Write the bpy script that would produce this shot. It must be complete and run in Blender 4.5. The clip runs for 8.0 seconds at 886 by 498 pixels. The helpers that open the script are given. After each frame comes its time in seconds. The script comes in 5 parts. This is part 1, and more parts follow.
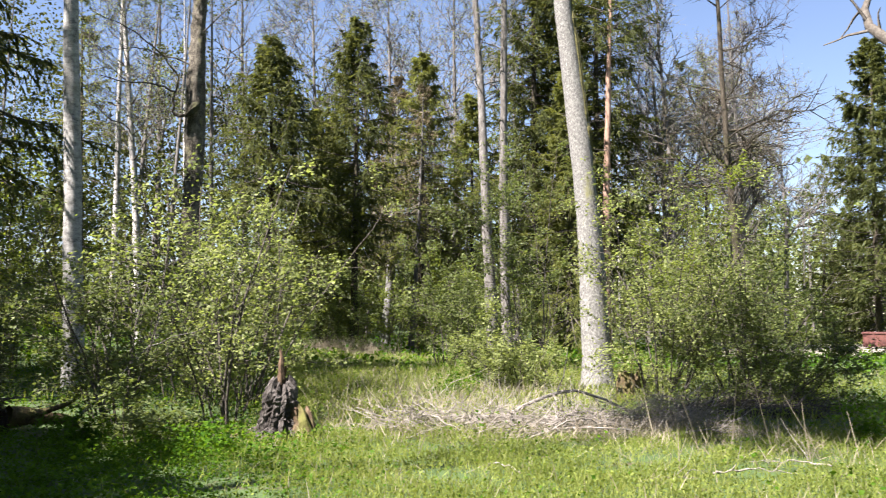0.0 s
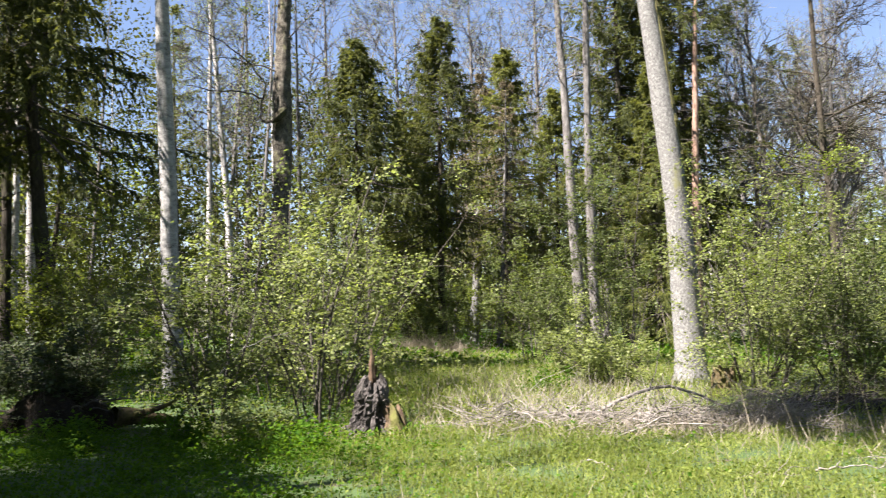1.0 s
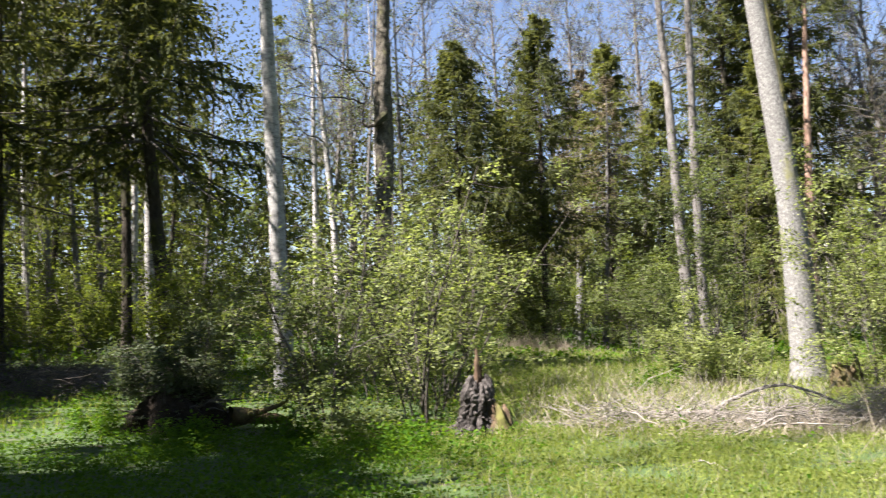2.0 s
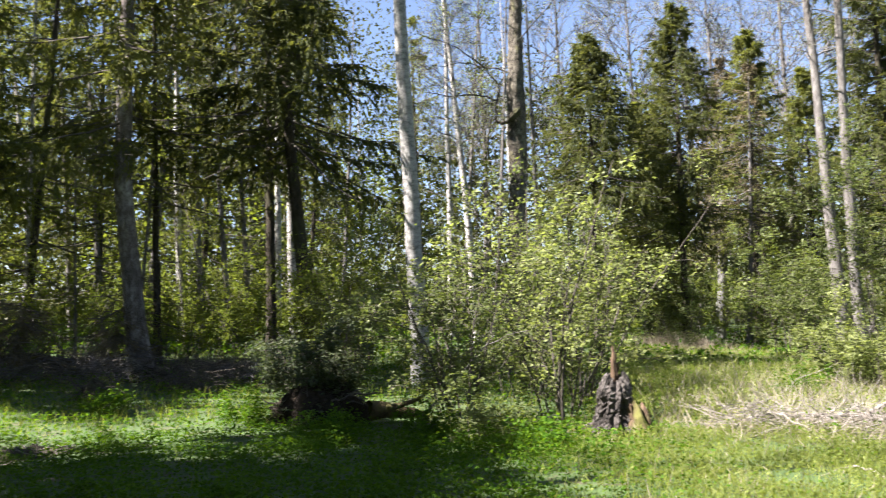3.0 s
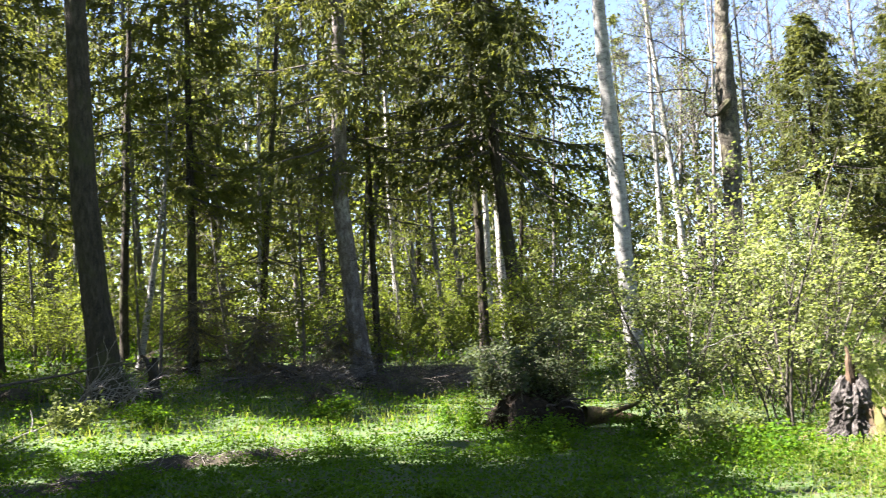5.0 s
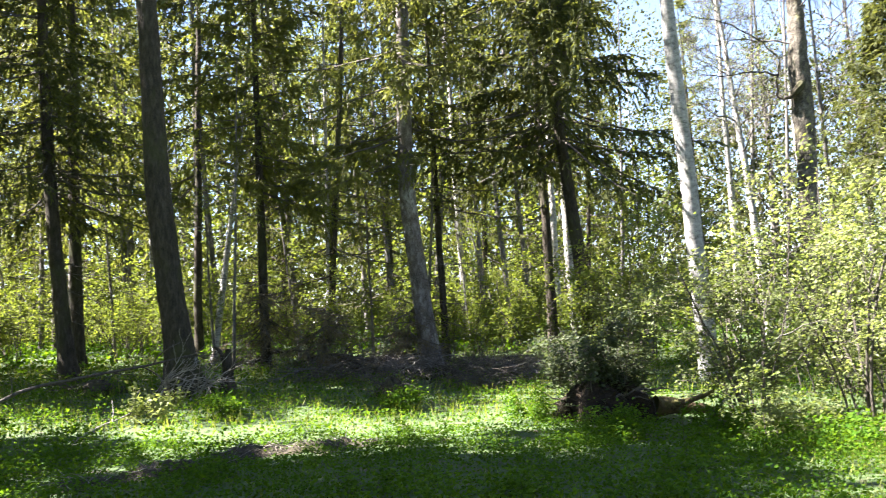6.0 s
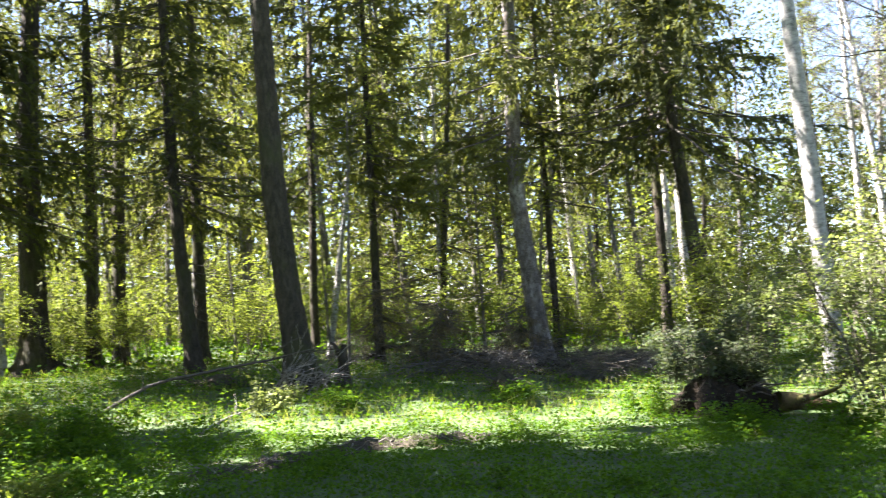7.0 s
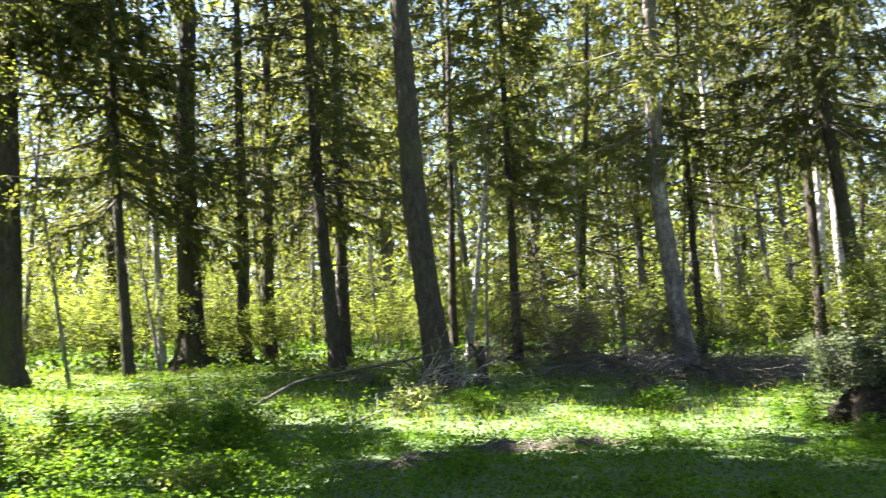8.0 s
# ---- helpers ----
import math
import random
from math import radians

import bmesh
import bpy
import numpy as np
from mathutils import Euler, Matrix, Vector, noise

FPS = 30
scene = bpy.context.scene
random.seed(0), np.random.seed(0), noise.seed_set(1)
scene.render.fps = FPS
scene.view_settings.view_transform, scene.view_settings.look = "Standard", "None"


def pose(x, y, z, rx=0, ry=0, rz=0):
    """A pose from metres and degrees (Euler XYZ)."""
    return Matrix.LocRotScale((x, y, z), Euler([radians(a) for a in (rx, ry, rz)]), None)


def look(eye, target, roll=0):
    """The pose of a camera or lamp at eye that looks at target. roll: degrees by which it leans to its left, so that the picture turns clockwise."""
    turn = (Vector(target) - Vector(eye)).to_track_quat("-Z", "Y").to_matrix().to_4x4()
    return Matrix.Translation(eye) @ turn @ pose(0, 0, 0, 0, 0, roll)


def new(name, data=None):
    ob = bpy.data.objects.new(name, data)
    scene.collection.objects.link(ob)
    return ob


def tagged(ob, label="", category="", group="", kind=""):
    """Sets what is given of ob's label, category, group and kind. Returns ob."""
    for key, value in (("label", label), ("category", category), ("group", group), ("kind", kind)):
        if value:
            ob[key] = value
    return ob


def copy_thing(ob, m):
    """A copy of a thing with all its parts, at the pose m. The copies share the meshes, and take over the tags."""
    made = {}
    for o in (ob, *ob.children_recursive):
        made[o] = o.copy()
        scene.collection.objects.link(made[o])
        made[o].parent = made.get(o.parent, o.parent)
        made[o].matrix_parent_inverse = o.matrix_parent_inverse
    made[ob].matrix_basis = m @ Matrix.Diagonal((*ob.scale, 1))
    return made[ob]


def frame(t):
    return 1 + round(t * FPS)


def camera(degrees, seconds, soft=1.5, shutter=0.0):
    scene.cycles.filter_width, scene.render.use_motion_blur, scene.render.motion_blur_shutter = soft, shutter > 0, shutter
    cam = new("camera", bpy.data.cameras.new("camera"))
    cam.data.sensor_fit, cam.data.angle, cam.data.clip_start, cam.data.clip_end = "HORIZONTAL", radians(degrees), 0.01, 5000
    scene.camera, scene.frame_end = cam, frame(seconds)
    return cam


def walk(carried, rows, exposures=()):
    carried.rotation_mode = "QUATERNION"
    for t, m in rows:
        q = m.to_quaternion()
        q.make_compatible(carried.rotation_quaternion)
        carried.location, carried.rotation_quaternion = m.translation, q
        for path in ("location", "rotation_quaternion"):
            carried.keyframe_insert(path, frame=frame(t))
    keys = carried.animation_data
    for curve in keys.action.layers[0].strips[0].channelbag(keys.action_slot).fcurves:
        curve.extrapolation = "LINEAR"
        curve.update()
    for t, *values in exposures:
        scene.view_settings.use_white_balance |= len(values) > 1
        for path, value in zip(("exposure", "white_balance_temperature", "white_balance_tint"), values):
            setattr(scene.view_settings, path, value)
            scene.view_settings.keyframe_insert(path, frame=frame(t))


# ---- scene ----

cam = camera(52.7, 8.0, soft=1.0, shutter=0.5)
# seconds, turn to the left, tilt up, lean
PATH = [
    (0, 0.16, 4.52, 0.11), (0.5, 2.64, 4.49, 0.57), (1, 5.69, 4.42, 1.15), (1.5, 8.60, 4.47, 1.38),
    (1.7, 9.93, 4.50, 1.64), (2.8, 19.26, 4.65, 1.75), (3, 20.87, 4.61, 1.67), (3.5, 24.59, 4.88, 1.74),
    (4, 27.98, 5.05, 2.01), (4.5, 30.95, 5.18, 2.70), (4.7, 32.39, 5.33, 2.85), (5.8, 37.60, 5.24, 3.11),
    (6, 38.50, 5.10, 3.29), (6.5, 41.46, 5.17, 3.39), (7, 45.58, 5.19, 3.64), (7.5, 49.75, 5.59, 3.19),
    (8, 54.43, 5.80, 2.81),
]


def stance(turn, tilt, lean):
    """Eye height 1.6 m; turn about the plumb line, then tilt, then lean about the line of sight."""
    q = Euler((0, 0, radians(turn))).to_matrix() @ Euler((radians(tilt), 0, 0)).to_matrix() @ Euler((0, radians(lean), 0)).to_matrix()
    q = q @ Euler((radians(90), 0, 0)).to_matrix()
    return Matrix.Translation((0, 0, 1.6)) @ q.to_4x4()


walk(cam, [(t, stance(a, b, c)) for t, a, b, c in PATH],
     exposures=[(t, s, 6250, 22) for t, s in ((0, 2.75), (1.7, 2.75), (3.5, 3.15), (4.5, 3.55), (6.0, 3.95), (8.0, 4.25))])

# ---- light ----
SUN_TURN, SUN_UP = 126, 52      # degrees to the left of the first view; height
world = bpy.data.worlds.new("world")
scene.world = world
world.use_nodes = True
wn = world.node_tree
sky = wn.nodes.new("ShaderNodeTexSky")
sky.sky_type = "NISHITA"
sky.sun_disc = False
sky.sun_elevation, sky.sun_rotation = radians(SUN_UP), radians(360 - SUN_TURN)
sky.air_density, sky.dust_density, sky.ozone_density = 1.0, 0.3, 0.6
wn.links.new(sky.outputs[0], wn.nodes["Background"].inputs[0])
wn.nodes["Background"].inputs[1].default_value = 0.030
sun = new("sun", bpy.data.lights.new("sun", "SUN"))
sun.data.energy, sun.data.angle, sun.data.color = 5.0, radians(0.53), (1.0, 0.94, 0.82)
a, e = radians(SUN_TURN), radians(SUN_UP)
sun.matrix_world = look((-60 * math.sin(a) * math.cos(e), 60 * math.cos(a) * math.cos(e), 60 * math.sin(e)), (0, 0, 0))


# ---- materials ----
def material(name):
    m = bpy.data.materials.new(name)
    m.use_nodes = True
    t = m.node_tree
    return m, t, t.nodes["Principled BSDF"]


def node(t, kind, **sets):
    n = t.nodes.new(kind)
    for key, value in sets.items():
        n.inputs[key.replace("_", " ")].default_value = value
    return n


def ramp(t, source, stops):
    r = t.nodes.new("ShaderNodeValToRGB")
    while len(r.color_ramp.elements) < len(stops):
        r.color_ramp.elements.new(0.5)
    for el, (at, c) in zip(r.color_ramp.elements, stops):
        el.position, el.color = at, (*c, 1)
    t.links.new(source, r.inputs[0])
    return r


def blend(t, fac, a, b):
    m = t.nodes.new("ShaderNodeMix")
    m.data_type = "RGBA"
    for plug, v in ((m.inputs[0], fac), (m.inputs[6], a), (m.inputs[7], b)):
        if isinstance(v, tuple):
            plug.default_value = (*v, 1)
        elif isinstance(v, (int, float)):
            plug.default_value = v
        else:
            t.links.new(v, plug)
    return m.outputs[2]


def coords(t, stretch=(1, 1, 1)):
    g = t.nodes.new("ShaderNodeNewGeometry")
    mp = t.nodes.new("ShaderNodeMapping")
    mp.inputs["Scale"].default_value = stretch
    t.links.new(g.outputs["Position"], mp.inputs[0])
    return mp.outputs[0]


def speckle(t, where, scale, detail=5.0, rough=0.6):
    n = node(t, "ShaderNodeTexNoise", Scale=scale, Detail=detail, Roughness=rough)
    t.links.new(where, n.inputs["Vector"])
    return n.outputs[0]


def relief(t, shader, height, strength, distance):
    b = node(t, "ShaderNodeBump", Strength=strength, Distance=distance)
    t.links.new(height, b.inputs["Height"])
    t.links.new(b.outputs[0], shader.inputs["Normal"])


def leaf_material(name, dark, light, glow, through_part=0.45, rough=0.6, gloss=0.22):
    """Thin leaf: reflects, and lets light through in a yellower tint."""
    m, t, s = material(name)
    g = t.nodes.new("ShaderNodeNewGeometry")
    r = ramp(t, g.outputs["Random Per Island"], [(0.0, dark), (0.55, tuple((p + q) / 2 for p, q in zip(dark, light))), (1.0, light)])
    big = speckle(t, coords(t), 0.6, 2)
    c = blend(t, ramp(t, big, [(0.35, (0, 0, 0)), (0.65, (1, 1, 1))]).outputs[0], r.outputs[0], tuple(p * 0.8 for p in dark))
    c2 = t.nodes.new("ShaderNodeMix")
    c2.data_type = "RGBA"
    c2.inputs[0].default_value = 0.55
    t.links.new(r.outputs[0], c2.inputs[6])
    t.links.new(c, c2.inputs[7])
    t.links.new(c2.outputs[2], s.inputs["Base Color"])
    s.inputs["Roughness"].default_value = rough
    s.inputs["Specular IOR Level"].default_value = gloss
    tr = t.nodes.new("ShaderNodeBsdfTranslucent")
    tc = ramp(t, g.outputs["Random Per Island"], [(0.0, tuple(0.6 * p for p in glow)), (1.0, glow)])
    t.links.new(tc.outputs[0], tr.inputs[0])
    mix = t.nodes.new("ShaderNodeMixShader")
    mix.inputs[0].default_value = through_part
    t.links.new(s.outputs[0], mix.inputs[1])
    t.links.new(tr.outputs[0], mix.inputs[2])
    t.links.new(mix.outputs[0], t.nodes["Material Output"].inputs[0])
    return m


def bark_material(name, dark, mid, pale, grain=9.0, flat=0.25, patch=None, patch_at=(0.56, 0.64), patch_scale=1.3, depth=0.02):
    """Bark with upright furrows, fine flecks and patches of lichen or moss."""
    m, t, s = material(name)
    furrow = speckle(t, coords(t, (1, 1, flat)), grain, 8, 0.65)
    fleck = speckle(t, coords(t), grain * 6, 3, 0.7)
    c = ramp(t, furrow, [(0.3, dark), (0.5, mid), (0.72, pale)]).outputs[0]
    c = blend(t, ramp(t, fleck, [(0.45, (0, 0, 0)), (0.7, (0.5, 0.5, 0.5))]).outputs[0], c, pale)
    c = blend(t, ramp(t, fleck, [(0.3, (0.7, 0.7, 0.7)), (0.42, (0, 0, 0))]).outputs[0], c, dark)
    if patch:
        p = speckle(t, coords(t, (1, 1, 0.5)), patch_scale, 6, 0.7)
        c = blend(t, ramp(t, p, [(patch_at[0], (0, 0, 0)), (patch_at[1], (0.85, 0.85, 0.85))]).outputs[0], c, patch)
    t.links.new(c, s.inputs["Base Color"])
    s.inputs["Roughness"].default_value = 0.9
    s.inputs["Specular IOR Level"].default_value = 0.2
    relief(t, s, furrow, 0.9, depth)
    return m


M_LEAF_HAZEL = leaf_material("hazel leaf", (0.036, 0.051, 0.016), (0.140, 0.170, 0.060), (0.212, 0.275, 0.045), 0.35, 0.5, 0.14)
M_LEAF_YOUNG = leaf_material("young leaf", (0.066, 0.086, 0.025), (0.220, 0.25, 0.095), (0.31, 0.38, 0.072), 0.4, 0.5, 0.16)
M_LEAF_DARK = leaf_material("dark glossy leaf", (0.026, 0.040, 0.020), (0.075, 0.092, 0.046), (0.105, 0.14, 0.04), 0.34, 0.55, 0.15)
M_LEAF_WOOD = leaf_material("woodland leaf", (0.058, 0.082, 0.015), (0.150, 0.188, 0.036), (0.225, 0.285, 0.024), 0.44, 0.6, 0.1)
# darkened leaf colour: the shade of the backlit wood is put into it
M_LEAF_FAR_DIM = leaf_material("distant leaf dimmed as in shade", (0.020, 0.025, 0.009), (0.050, 0.057, 0.02), (0.078, 0.09, 0.015), 0.42, 0.6, 0.06)
M_LEAF_HERB = leaf_material("herb leaf", (0.017, 0.058, 0.003), (0.082, 0.150, 0.012), (0.130, 0.245, 0.006), 0.4, 0.6, 0.06)
M_LEAF_CLOVER = leaf_material("meadow herb leaf", (0.058, 0.086, 0.012), (0.165, 0.20, 0.045), (0.24, 0.31, 0.035), 0.4, 0.6, 0.1)
M_GRASS = leaf_material("grass blade", (0.066, 0.0957, 0.0106), (0.2244, 0.2541, 0.0726), (0.3036, 0.3564, 0.0396), 0.4)
M_DRY = leaf_material("dry grass", (0.17, 0.145, 0.10), (0.36, 0.325, 0.25), (0.28, 0.24, 0.16), 0.25)
M_NEEDLE = leaf_material("spruce needles", (0.026, 0.036, 0.012), (0.080, 0.092, 0.026), (0.16, 0.18, 0.024), 0.34, 0.6, 0.1)
M_NEEDLE_LIGHT = leaf_material("light spruce needles", (0.046, 0.056, 0.015), (0.130, 0.145, 0.043), (0.225, 0.25, 0.034), 0.42, 0.6, 0.1)
M_NEEDLE_DRY = leaf_material("dry needles", (0.077, 0.06, 0.03), (0.154, 0.13, 0.07), (0.11, 0.1, 0.04), 0.2)

M_BARK_GREY = bark_material("grey lichen bark", (0.0288, 0.0288, 0.0266), (0.108, 0.108, 0.0986), (0.2592, 0.2606, 0.2448), 30, 0.6, (0.144, 0.144, 0.0648), (0.60, 0.68), 0.9, 0.02)
M_BARK_ASPEN = bark_material("pale aspen bark", (0.036, 0.036, 0.0324), (0.2016, 0.2016, 0.1872), (0.3312, 0.3312, 0.3096), 7, 1.6, (0.1584, 0.1584, 0.1224), (0.6, 0.68), 2.0, 0.008)
M_BARK_ROUGH = bark_material("rough brown bark", (0.007, 0.006, 0.005), (0.052, 0.046, 0.035), (0.19, 0.178, 0.14), 7, 0.8, (0.13, 0.125, 0.065), (0.56, 0.64), 5.0, 0.1)
M_BARK_DARK = bark_material("dark grey-brown bark", (0.007, 0.0055, 0.004), (0.028, 0.0235, 0.016), (0.076, 0.066, 0.047), 12, 0.3, (0.04, 0.046, 0.014), (0.52, 0.66), 1.2, 0.05)
M_BARK_MID = bark_material("grey-brown bark", (0.024, 0.022, 0.019), (0.088, 0.083, 0.074), (0.19, 0.186, 0.172), 10, 0.35, (0.035, 0.033, 0.027), (0.54, 0.66), 1.2, 0.02)
M_BARK_LICHEN = bark_material("flaking spruce bark", (0.0216, 0.0173, 0.0144), (0.0792, 0.067, 0.0562), (0.2448, 0.234, 0.2232), 8, 0.45, (0.3024, 0.3024, 0.288), (0.56, 0.64), 2.4, 0.025)
M_BARK_PINE = bark_material("orange pine bark", (0.085, 0.05, 0.034), (0.20, 0.128, 0.09), (0.29, 0.215, 0.165), 8, 0.5, None)
M_BARK_BIRCH = bark_material("birch bark", (0.036, 0.036, 0.036), (0.2736, 0.27, 0.2484), (0.4176, 0.4104, 0.3888), 5, 2.5, (0.0432, 0.0432, 0.0396), (0.58, 0.64), 3.0, 0.006)
M_TWIG = bark_material("twig bark", (0.020, 0.0175, 0.014), (0.055, 0.049, 0.040), (0.108, 0.099, 0.083), 20, 0.6)
M_DEADWOOD = bark_material("weathered dead wood", (0.043, 0.038, 0.031), (0.15, 0.137, 0.117), (0.29, 0.272, 0.243), 14, 0.6)
M_ROTTEN = bark_material("rotten stump wood", (0.004, 0.0035, 0.003), (0.023, 0.020, 0.017), (0.135, 0.125, 0.114), 16, 0.15, (0.05, 0.032, 0.018), (0.6, 0.68), 3.0, 0.06)
M_REDROT = bark_material("red rotten wood", (0.016, 0.011, 0.007), (0.055, 0.036, 0.022), (0.125, 0.088, 0.055), 12, 0.3, (0.09, 0.10, 0.03), (0.52, 0.62), 3.0, 0.03)
M_MOSS = bark_material("mossy wood", (0.02, 0.015, 0.01), (0.065, 0.047, 0.024), (0.12, 0.10, 0.05), 9, 0.8, (0.075, 0.08, 0.018), (0.48, 0.6), 3.0, 0.03)
M_SOIL = bark_material("root soil", (0.004, 0.003, 0.002), (0.014, 0.01, 0.006), (0.036, 0.026, 0.016), 14, 1.0, None, depth=0.08)

M_LITTER = bark_material("brown leaf litter", (0.007, 0.0055, 0.003), (0.025, 0.021, 0.012), (0.075, 0.066, 0.042), 22, 1.0, (0.034, 0.042, 0.011), (0.52, 0.62), 3.0, 0.06)
M_MOSSY = bark_material("green moss", (0.022, 0.022, 0.008), (0.06, 0.058, 0.02), (0.105, 0.10, 0.04), 25, 1.0, None, depth=0.03)


def ground_material():
    m, t, s = material("forest floor")
    w = coords(t)
    big, mid, fine = speckle(t, w, 0.35, 4), speckle(t, w, 3.0, 6), speckle(t, w, 40.0, 4, 0.7)
    soil = ramp(t, fine, [(0.3, (0.014, 0.011, 0.006)), (0.5, (0.045, 0.035, 0.018)), (0.7, (0.11, 0.09, 0.052))]).outputs[0]
    moss = ramp(t, fine, [(0.3, (0.012, 0.030, 0.003)), (0.7, (0.036, 0.070, 0.008))]).outputs[0]
    c = blend(t, ramp(t, mid, [(0.33, (0, 0, 0)), (0.46, (1, 1, 1))]).outputs[0], soil, moss)
    c = blend(t, ramp(t, big, [(0.45, (0, 0, 0)), (0.62, (0.75, 0.75, 0.75))]).outputs[0], c, moss)
    t.links.new(c, s.inputs["Base Color"])
    s.inputs["Roughness"].default_value = 0.95
    relief(t, s, mid, 0.6, 0.05)
    return m


def gravel_material():
    m, t, s = material("pale gravel")
    w = coords(t)
    fine, mid = speckle(t, w, 45, 4, 0.7), speckle(t, w, 0.8, 5)
    c = ramp(t, fine, [(0.3, (0.07, 0.065, 0.05)), (0.5, (0.15, 0.135, 0.11)), (0.7, (0.23, 0.21, 0.18))]).outputs[0]
    c = blend(t, ramp(t, mid, [(0.5, (0, 0, 0)), (0.65, (0.7, 0.7, 0.7))]).outputs[0], c, (0.22, 0.22, 0.10))
    t.links.new(c, s.inputs["Base Color"])
    s.inputs["Roughness"].default_value = 0.9
    relief(t, s, fine, 0.5, 0.02)
    return m


def paint_material():
    m, t, s = material("red-brown painted steel")
    w = coords(t)
    c = ramp(t, speckle(t, w, 4, 6, 0.7), [(0.35, (0.05, 0.018, 0.014)), (0.6, (0.095, 0.03, 0.022)), (0.8, (0.15, 0.07, 0.05))]).outputs[0]
    t.links.new(c, s.inputs["Base Color"])
    s.inputs["Roughness"].default_value = 0.6
    return m


# ---- terrain and mesh helpers ----
def terrain(x, y):
    """Height of the ground: level clearing, rising gently into the wood on the left."""
    u = -0.966 * x + 0.26 * y - 12.0
    s = np.logaddexp(0, u / 2.0) * 2.0
    rise = 0.095 * s / (1 + s / 40.0)
    lumps = 0.035 * np.sin(0.9 * x + 0.4 * y) * np.sin(0.7 * y - 0.3 * x + 1.0) + 0.02 * np.sin(2.3 * x + 1.1) * np.sin(2.1 * y)
    return rise + lumps


def mesh_object(name, verts, faces, mat, parent=None, label="", smooth=False):
    """One mesh object out of arrays; faces: an array of triangles or quads, or a list of such arrays."""
    groups = [f for f in (faces if isinstance(faces, list) else [faces]) if len(f)]
    me = bpy.data.meshes.new(name)
    v = np.asarray(verts, np.float32)
    me.vertices.add(len(v))
    me.vertices.foreach_set("co", v.ravel())
    sizes = np.concatenate([np.full(len(f), f.shape[1]) for f in groups]).astype(np.int32)
    loops = np.concatenate([f.ravel() for f in groups]).astype(np.int32)
    me.loops.add(len(loops))
    me.loops.foreach_set("vertex_index", loops)
    me.polygons.add(len(sizes))
    me.polygons.foreach_set("loop_start", np.concatenate([[0], np.cumsum(sizes)[:-1]]).astype(np.int32))
    me.polygons.foreach_set("use_smooth", np.full(len(sizes), smooth))
    me.update(calc_edges=True)
    me.materials.append(mat)
    ob = new(name, me)
    if parent:
        ob.parent = parent
    if label:
        tagged(ob, label)
    return ob


def unit(v):
    return v / np.maximum(np.linalg.norm(v, axis=-1, keepdims=True), 1e-9)


def tubes(paths, radii, sides):
    """Tubes along paths (n, k, 3) with radii (n, k)."""
    n, k = radii.shape
    tan = unit(np.gradient(paths, axis=1))
    ref = np.where(np.abs(tan[..., 2:3]) > 0.9, np.array([1.0, 0.1, 0.0]), np.array([0.05, 0.1, 1.0]))
    u = unit(np.cross(tan, ref))
    w = np.cross(tan, u)
    ang = np.arange(sides) * 2 * np.pi / sides
    ring = paths[:, :, None] + radii[:, :, None, None] * (u[:, :, None] * np.cos(ang)[:, None] + w[:, :, None] * np.sin(ang)[:, None])
    ids = np.arange(n * k * sides).reshape(n, k, sides)
    nxt = np.roll(ids, -1, axis=2)
    quads = np.stack([ids[:, :-1], nxt[:, :-1], nxt[:, 1:], ids[:, 1:]], -1).reshape(-1, 4)
    return ring.reshape(-1, 3), quads


def merge(pieces):
    verts, faces, base = [], [], 0
    for v, f in pieces:
        verts.append(v)
        faces.append(f + base)
        base += len(v)
    return np.concatenate(verts), faces


def kites(rng, p, axis, length, width, upright=0.0, fold=0.12):
    """Folded pointed leaves at p along axis; upright 0: any roll, 1: blade lies level."""
    n = len(p)
    axis = unit(axis)
    length, width = np.broadcast_to(length, n)[:, None], np.broadcast_to(width, n)[:, None]
    level = np.cross(axis, np.array([0.0, 0.0, 1.0]))
    side = unit(upright * unit(level) + (1.3 - upright) * 0.8 * rng.normal(size=(n, 3)))
    side = unit(side - axis * np.sum(side * axis, 1, keepdims=True))
    nor = np.cross(side, axis)
    mid = p + axis * length * 0.42 - nor * width * fold
    v = np.stack([p, mid + side * width / 2, p + axis * length, mid - side * width / 2], 1)
    return v.reshape(-1, 3), np.arange(4 * n).reshape(n, 4)


def spikes(rng, p, axis, length, width):
    """Slim pointed sprays, one triangle each."""
    axis = unit(axis)
    side = unit(np.cross(axis, rng.normal(size=p.shape))) * (width / 2)[:, None]
    v = np.stack([p + side, p + axis * length[:, None], p - side], 1)
    return v.reshape(-1, 3), np.arange(3 * len(p)).reshape(-1, 3)


def shoots(rng, start, way, length, k, wobble, rise):
    """Growing lines: n starts and ways, k points each, bending at random and by rise."""
    pts = [start]
    way = unit(way)
    for _ in range(k - 1):
        pts.append(pts[-1] + way * (length / (k - 1))[:, None])
        way = unit(way + wobble * rng.normal(size=way.shape) + np.array([0, 0, 1.0]) * rise)
    return np.stack(pts, 1)


def along(rng, paths, count, lo=0.2, hi=1.0):
    """count places on each path: points, tangents, the path's number and the share of its length."""
    n, k = paths.shape[:2]
    which = np.repeat(np.arange(n), count)
    s = rng.uniform(lo, hi, len(which)) * (k - 1)
    i = np.minimum(s.astype(int), k - 2)
    a, b = paths[which, i], paths[which, i + 1]
    return a + (b - a) * (s - i)[:, None], unit(b - a), which, s / (k - 1)


def sideways(rng, tan, forward, spread, lift=0.0):
    r = rng.normal(size=tan.shape)
    r = unit(r - tan * np.sum(r * tan, 1, keepdims=True))
    return unit(forward * tan + spread * r + np.array([0, 0, lift]))


